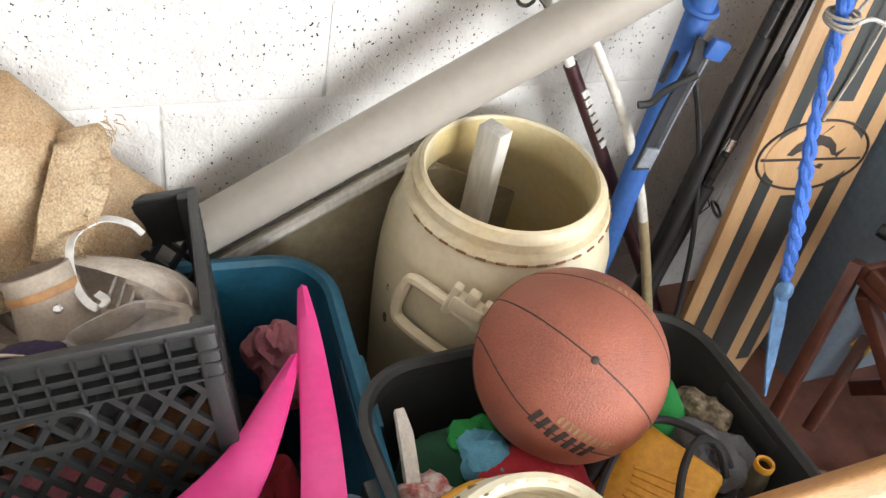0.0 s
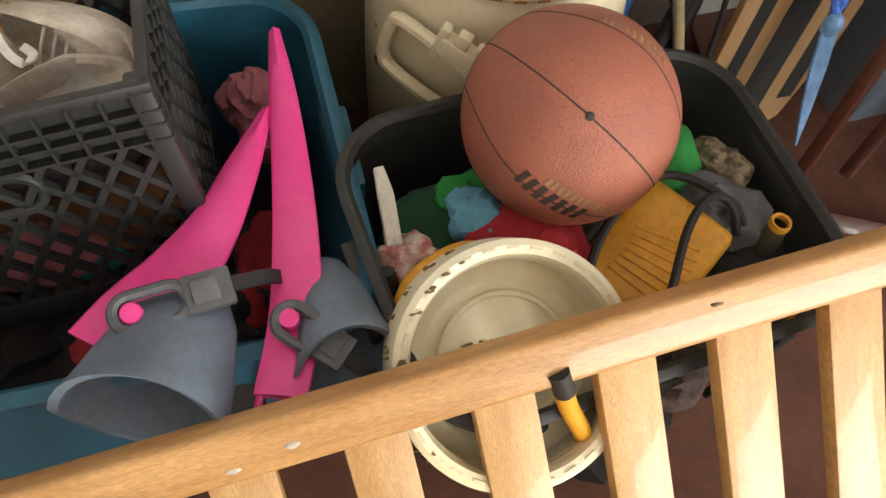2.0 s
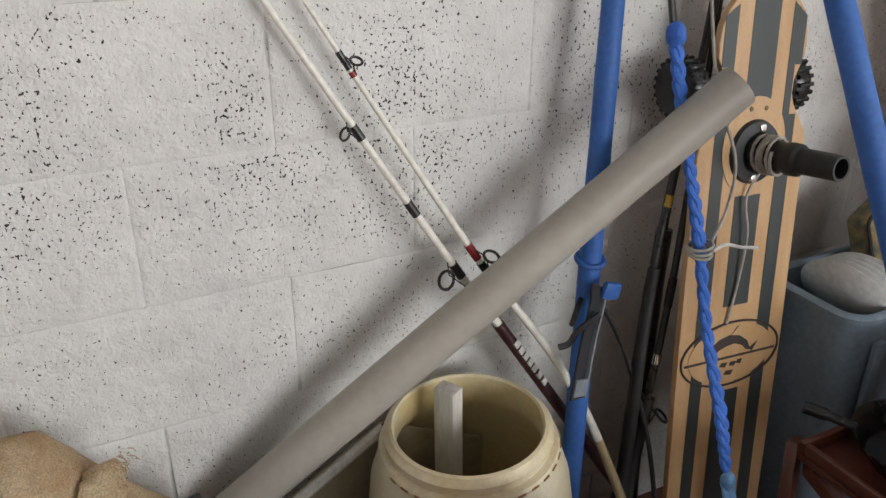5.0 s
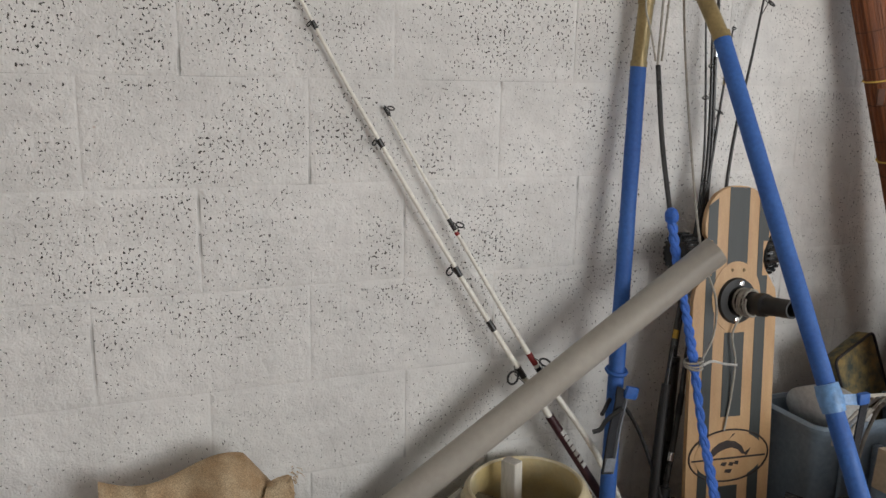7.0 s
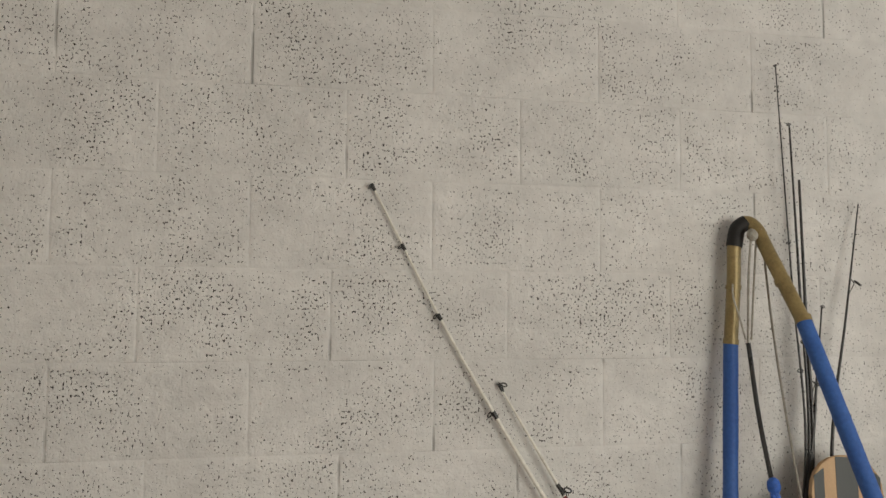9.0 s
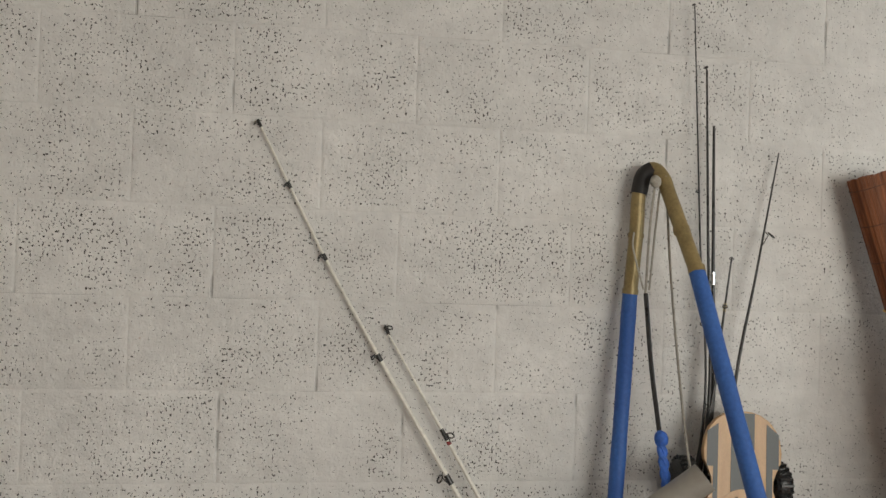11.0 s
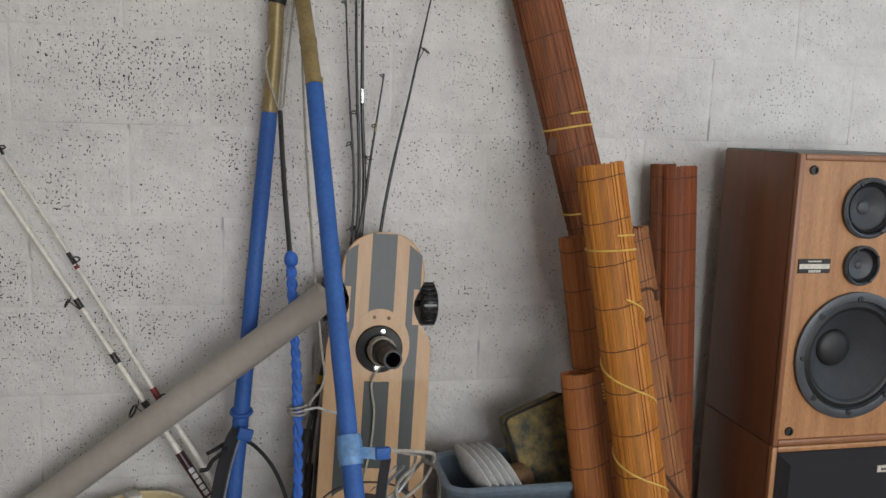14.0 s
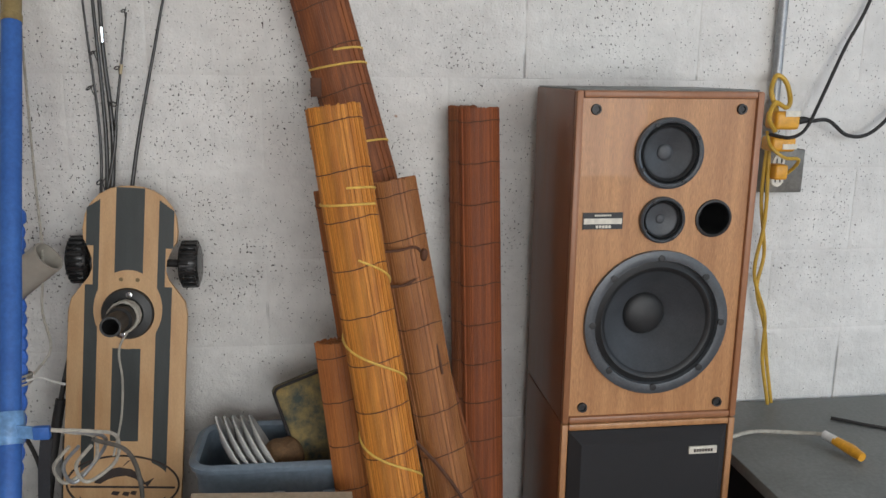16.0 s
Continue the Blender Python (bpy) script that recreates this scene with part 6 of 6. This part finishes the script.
def card_box():
    t = thing("cardboard_box", (1.86, -0.50, 0.59), "closed plain cardboard box with brown tape", "box")
    m = Matrix.Translation((1.862, -0.552, 0.584)) @ Matrix.Rotation(radians(3), 4, "Z") @ Matrix.Rotation(radians(4.5), 4, "Y")
    hh = 0.086
    part("carton", box(-0.145, 0.145, 0, 0.13, 0.0, hh, 0.003, m=m), CARD, t)
    part("flap", box(-0.145, 0.145, 0.001, 0.064, hh - 0.0005, hh + 0.0025, m=m), CARD, t, smooth=False)
    part("flap", box(-0.145, 0.145, 0.066, 0.129, hh - 0.0005, hh + 0.0025, m=m), CARD, t, smooth=False)
    part("tape", box(-0.012, 0.034, -0.0012, 0.0012, hh - 0.068, hh - 0.016, m=m), TAPE, t, "brown packing tape", smooth=False)
    part("tape", box(0.118, 0.124, -0.0012, 0.0012, hh - 0.10, hh - 0.012, m=m), TAPE, t, smooth=False)


card_box()
# low stand under the carton
t = thing("wooden_stool", (1.93, -0.48, F), "dark wooden stool under the cardboard box", "stool")
part("seat", box(1.845, 2.02, -0.545, -0.425, 0.538, 0.572, 0.004), CHAIRW, t)
for lx, ly in ((1.85, -0.54), (1.99, -0.54), (1.85, -0.455), (1.99, -0.455)):
    part("leg", box(lx, lx + 0.025, ly, ly + 0.025, F, 0.538, 0.003), CHAIRW, t)

tote("blue_tote", 1.865, -0.205, 0.330, 0.20, F, 0.672, 0, BLUET, "pale blue plastic tub holding plates and a cushion", rad=0.04, taper=0.92, lip=0.012, grip=False)
# one plain grey box, added to fill the tub below the plates
t0 = thing("plate_filler", (1.86, -0.20, F + 0.01), "added plain block filling the tub under the plates", "crockery")
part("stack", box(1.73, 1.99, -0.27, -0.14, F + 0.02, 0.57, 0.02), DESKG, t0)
for k in range(5):
    t = thing("dinner_plate", (1.755 + k * 0.016, -0.22, 0.57), "white china plate standing on edge in the tub", "plate", "stacked dinner plates")
    m = Matrix.Translation((1.762 + k * 0.017, -0.225, 0.655)) @ Matrix.Rotation(radians(62), 4, "Y") @ Matrix.Rotation(radians(-12), 4, "X")
    part("dish", lathe([(0, 0.0), (0.045, 0.0), (0.052, 0.004), (0.083, 0.012), (0.085, 0.014), (0.082, 0.016), (0.050, 0.008), (0, 0.004)], m, 48), CHINA, t)
heap("brown_basket", (1.868, -0.22, 0.635), (0.045, 0.04, 0.045), mat("woven_basket", (0.23, 0.13, 0.06), 0.8, 0, 0.4, 50, 0.6, 200), "small brown woven basket in the tub", 0.12, 14, 41)


def cushion():
    t = thing("seat_cushion", (1.95, -0.17, 0.57), "flowered green and ochre seat cushion standing in the tub", "cushion")
    m = Matrix.Translation((1.958, -0.158, 0.690)) @ Matrix.Rotation(radians(-17), 4, "Y") @ Matrix.Rotation(radians(12), 4, "Z") @ Matrix.Rotation(radians(-8), 4, "X")
    b = box(-0.085, 0.085, -0.025, 0.025, -0.14, 0.115, 0.016, 4)
    for v in b.verts:
        v.co.y *= 1 + 0.35 * (1 - (v.co.x / 0.085) ** 2) * (1 - (v.co.z / 0.12) ** 2)
        v.co += Vector((1, 1, 1)) * noise.noise(v.co * 30) * 0.002
    b.transform(m)
    cv = part("cover", b, C_FLORAL, t)
    part("piping", tube([m @ Vector((x, -0.022, y - 0.0125)) for x, y in rrect(0.166, 0.25, 0.015, 4)], 0.0035, 6, closed=True), C_BLACK, cv)


cushion()


def desk():
    t = thing("metal_desk", (3.2, -0.35, F), "grey topped black metal cabinet beside the speakers", "cabinet")
    part("top", box(2.835, 3.95, -0.62, -0.012, 0.60, 0.628, 0.004), DESKG, t)
    part("body", box(2.86, 3.93, -0.60, -0.02, F, 0.60, 0.004), DESKB, t, "black metal body")
    for k in range(2):
        d = part("drawer", box(2.90 + k * 0.52, 3.38 + k * 0.52, -0.612, -0.60, 0.16, 0.56, 0.004), DESKB, t)
        part("pull", box(3.08 + k * 0.52, 3.20 + k * 0.52, -0.625, -0.612, 0.48, 0.495, 0.002), STEEL, d)
    t = thing("plug_end", (3.05, -0.30, 0.63), "white cord with a yellow plug on the cabinet", "plug")
    part("cord", tube(spline([(2.86, -0.22, 0.634), (2.93, -0.20, 0.636), (3.02, -0.22, 0.638), (3.06, -0.26, 0.65), (3.075, -0.30, 0.65)]), 0.0045, 8), CORDW, t)
    part("plug", tube([(3.07, -0.29, 0.65), (3.085, -0.33, 0.645), (3.09, -0.36, 0.642)], [0.010, 0.013, 0.010], 12), YELLOW, t)
    part("white_sleeve", tube([(3.062, -0.265, 0.652), (3.072, -0.295, 0.65)], 0.010, 12), CHINA, t)
    t = thing("power_cable", (3.25, -0.25, 0.63), "thin black cable on the cabinet", "cable")
    part("cable", tube(spline([(3.16, -0.14, 0.632), (3.24, -0.2, 0.632), (3.30, -0.22, 0.632), (3.5, -0.2, 0.632)]), 0.004, 8), BLACKR, t)


desk()


def outlet():
    t = thing("wall_outlet", (3.035, -0.03, 1.165), "grubby double wall socket full of adapters", "wall socket")
    part("plate", box(2.983, 3.083, -0.040, 0.0, 1.165, 1.267, 0.003), STEEL, t)
    for z in (1.195, 1.240):
        s = part("socket", lathe([(0, 0.003), (0.015, 0.003), (0.0165, 0)], Matrix.Translation((3.018, -0.040, z)) @ Matrix.Rotation(radians(90), 4, "X"), 20), LABELW, t)
        for dx in (-0.006, 0.006):
            part("slot", box(3.018 + dx - 0.0012, 3.018 + dx + 0.0012, -0.0445, -0.042, z - 0.005, z + 0.006), DESKB, s, smooth=False)
    part("lower_screw", lathe([(0, 0.002), (0.003, 0.002), (0.004, 0)], Matrix.Translation((3.055, -0.040, 1.245)) @ Matrix.Rotation(radians(90), 4, "X"), 10), CHROME, t)
    t = thing("conduit_pipe", (3.0, -0.02, 1.36), "grey metal conduit running up the wall", "conduit")
    part("pipe", tube([(3.006, -0.018, 1.27), (3.004, -0.018, 1.8), (3.0, -0.018, TOP - 0.001)], 0.011, 14), COND, t)
    part("clamp", box(2.985, 3.025, -0.032, 0.0, 1.62, 1.64, 0.003), COND, t)
    t = thing("yellow_adapter", (3.0, -0.08, 1.27), "yellow three-way plug adapters stacked on the socket", "adapter")
    for z0, z1, dx in ((1.266, 1.300, 0.0), (1.316, 1.356, 0.004)):
        part("block", box(2.968 + dx, 3.026 + dx, -0.095, -0.04, z0, z1, 0.008, 3), YELLOW, t)
    part("block", box(2.99, 3.022, -0.08, -0.04, 1.20, 1.235, 0.006, 3), YELLOW, t)
    part("sticker", box(2.992, 3.028, -0.0965, -0.0945, 1.345, 1.358), LABELW, t, smooth=False)
    part("sticker", box(2.992, 3.026, -0.0965, -0.0945, 1.272, 1.284), LABELW, t, smooth=False)
    b = tube(spline([(2.99, -0.06, 1.355), (2.975, -0.055, 1.40), (2.99, -0.045, 1.435), (3.015, -0.045, 1.42), (3.02, -0.06, 1.38), (3.0, -0.08, 1.365), (2.97, -0.085, 1.375), (2.962, -0.08, 1.34), (2.975, -0.09, 1.31)]), 0.0055, 8)
    part("loop", b, YCORD, t)
    part("tie", tube(spline([(2.965, -0.07, 1.31), (2.96, -0.1, 1.28), (2.99, -0.11, 1.255), (3.03, -0.10, 1.25), (3.035, -0.08, 1.23), (3.02, -0.06, 1.205)]), 0.004, 8), YCORD, t)
    t = thing("extension_cord", (3.052, -0.05, 0.63), "yellow extension cord hanging down the wall", "cable")
    part("run", tube(spline([(2.975, -0.06, 1.30), (2.984, -0.04, 1.15), (3.007, -0.035, 1.02), (2.997, -0.035, 0.93), (3.027, -0.035, 0.83), (3.042, -0.035, 0.74), (3.062, -0.04, 0.634)]), 0.0045, 8), YCORD, t)
    part("run", tube(spline([(2.98, -0.06, 1.28), (2.992, -0.05, 1.1), (2.984, -0.04, 0.97), (3.022, -0.04, 0.86), (3.027, -0.04, 0.75), (3.047, -0.05, 0.634)]), 0.0045, 8), YCORD, t)
    t = thing("black_power_cord", (3.2, -0.06, 1.3), "black power cords plugged into the adapters", "cable")
    part("plug", tube([(3.028, -0.075, 1.335), (3.05, -0.075, 1.337), (3.075, -0.075, 1.335)], [0.010, 0.008, 0.004], 10), BLACKR, t)
    part("cord", tube(spline([(3.07, -0.075, 1.335), (3.12, -0.06, 1.335), (3.18, -0.05, 1.30), (3.25, -0.04, 1.31), (3.35, -0.03, 1.40), (3.6, -0.02, 1.6)]), 0.0045, 8), BLACKR, t)
    part("cord", tube(spline([(2.965, -0.08, 1.305), (3.0, -0.11, 1.30), (3.04, -0.10, 1.318), (3.09, -0.06, 1.37), (3.16, -0.03, 1.50), (3.22, -0.02, 1.62), (3.3, -0.015, 1.9), (3.32, -0.012, 2.4)]), 0.004, 8), BLACKR, t)


outlet()


def loose_cables():
    t = thing("black_cable", (1.30, -0.24, F), "black cable looping to the floor behind the frame", "cable")
    part("cable", tube(spline([(1.19, -0.19, 0.735), (1.26, -0.13, 0.74), (1.33, -0.12, 0.66), (1.37, -0.15, 0.54), (1.385, -0.2, 0.4), (1.38, -0.26, 0.2), (1.36, -0.3, F + 0.005)]), 0.0045, 8), BLACKR, t)


loose_cables()


# ---- the block wall, block by block ----
def block_wall():
    b = box(X0 - 0.2, X1 + 0.2, 0.0017, 0.20, F, TOP)
    wall = solo("wall_north", b, WALL, "white painted concrete block wall, pitted and stained", "wall", kind="structure", smooth=False)
    g = 0.0006
    me = None
    off = LOC[wall]
    for r in range(0, 13):
        u = (r + 1) % 2 - 8
        while u * H < X1 + 0.1:
            xa = u * H
            if me is None:
                q = bmesh.new()
                w, h, c = 2 * H - 2 * g, H - 2 * g, 0.0045
                ring0 = [q.verts.new(p) for p in ((0, 0.02, 0), (w, 0.02, 0), (w, 0.02, h), (0, 0.02, h))]
                ring1 = [q.verts.new(p) for p in ((0, 0.0006, 0), (w, 0.0006, 0), (w, 0.0006, h), (0, 0.0006, h))]
                ring2 = [q.verts.new(p) for p in ((c, 0, c), (w - c, 0, c), (w - c, 0, h - c), (c, 0, h - c))]
                for s, t2 in ((ring0, ring1), (ring1, ring2)):
                    for k in range(4):
                        q.faces.new((s[k], s[(k + 1) % 4], t2[(k + 1) % 4], t2[k]))
                q.faces.new(ring2)
                bmesh.ops.recalc_face_normals(q, faces=q.faces)
                for f in q.faces:
                    f.smooth = False
                me = bpy.data.meshes.new("block")
                q.to_mesh(me)
                q.free()
                me.materials.append(WALL)
            z = r * H + g
            ob = new("block", me)
            ob.parent = wall
            ob.location = Vector((xa + g + (-0.027 if r == 7 else 0.004 * math.sin(r * 2.3)), random.uniform(-0.0004, 0.0004), z)) - off
            u += 2


block_wall()
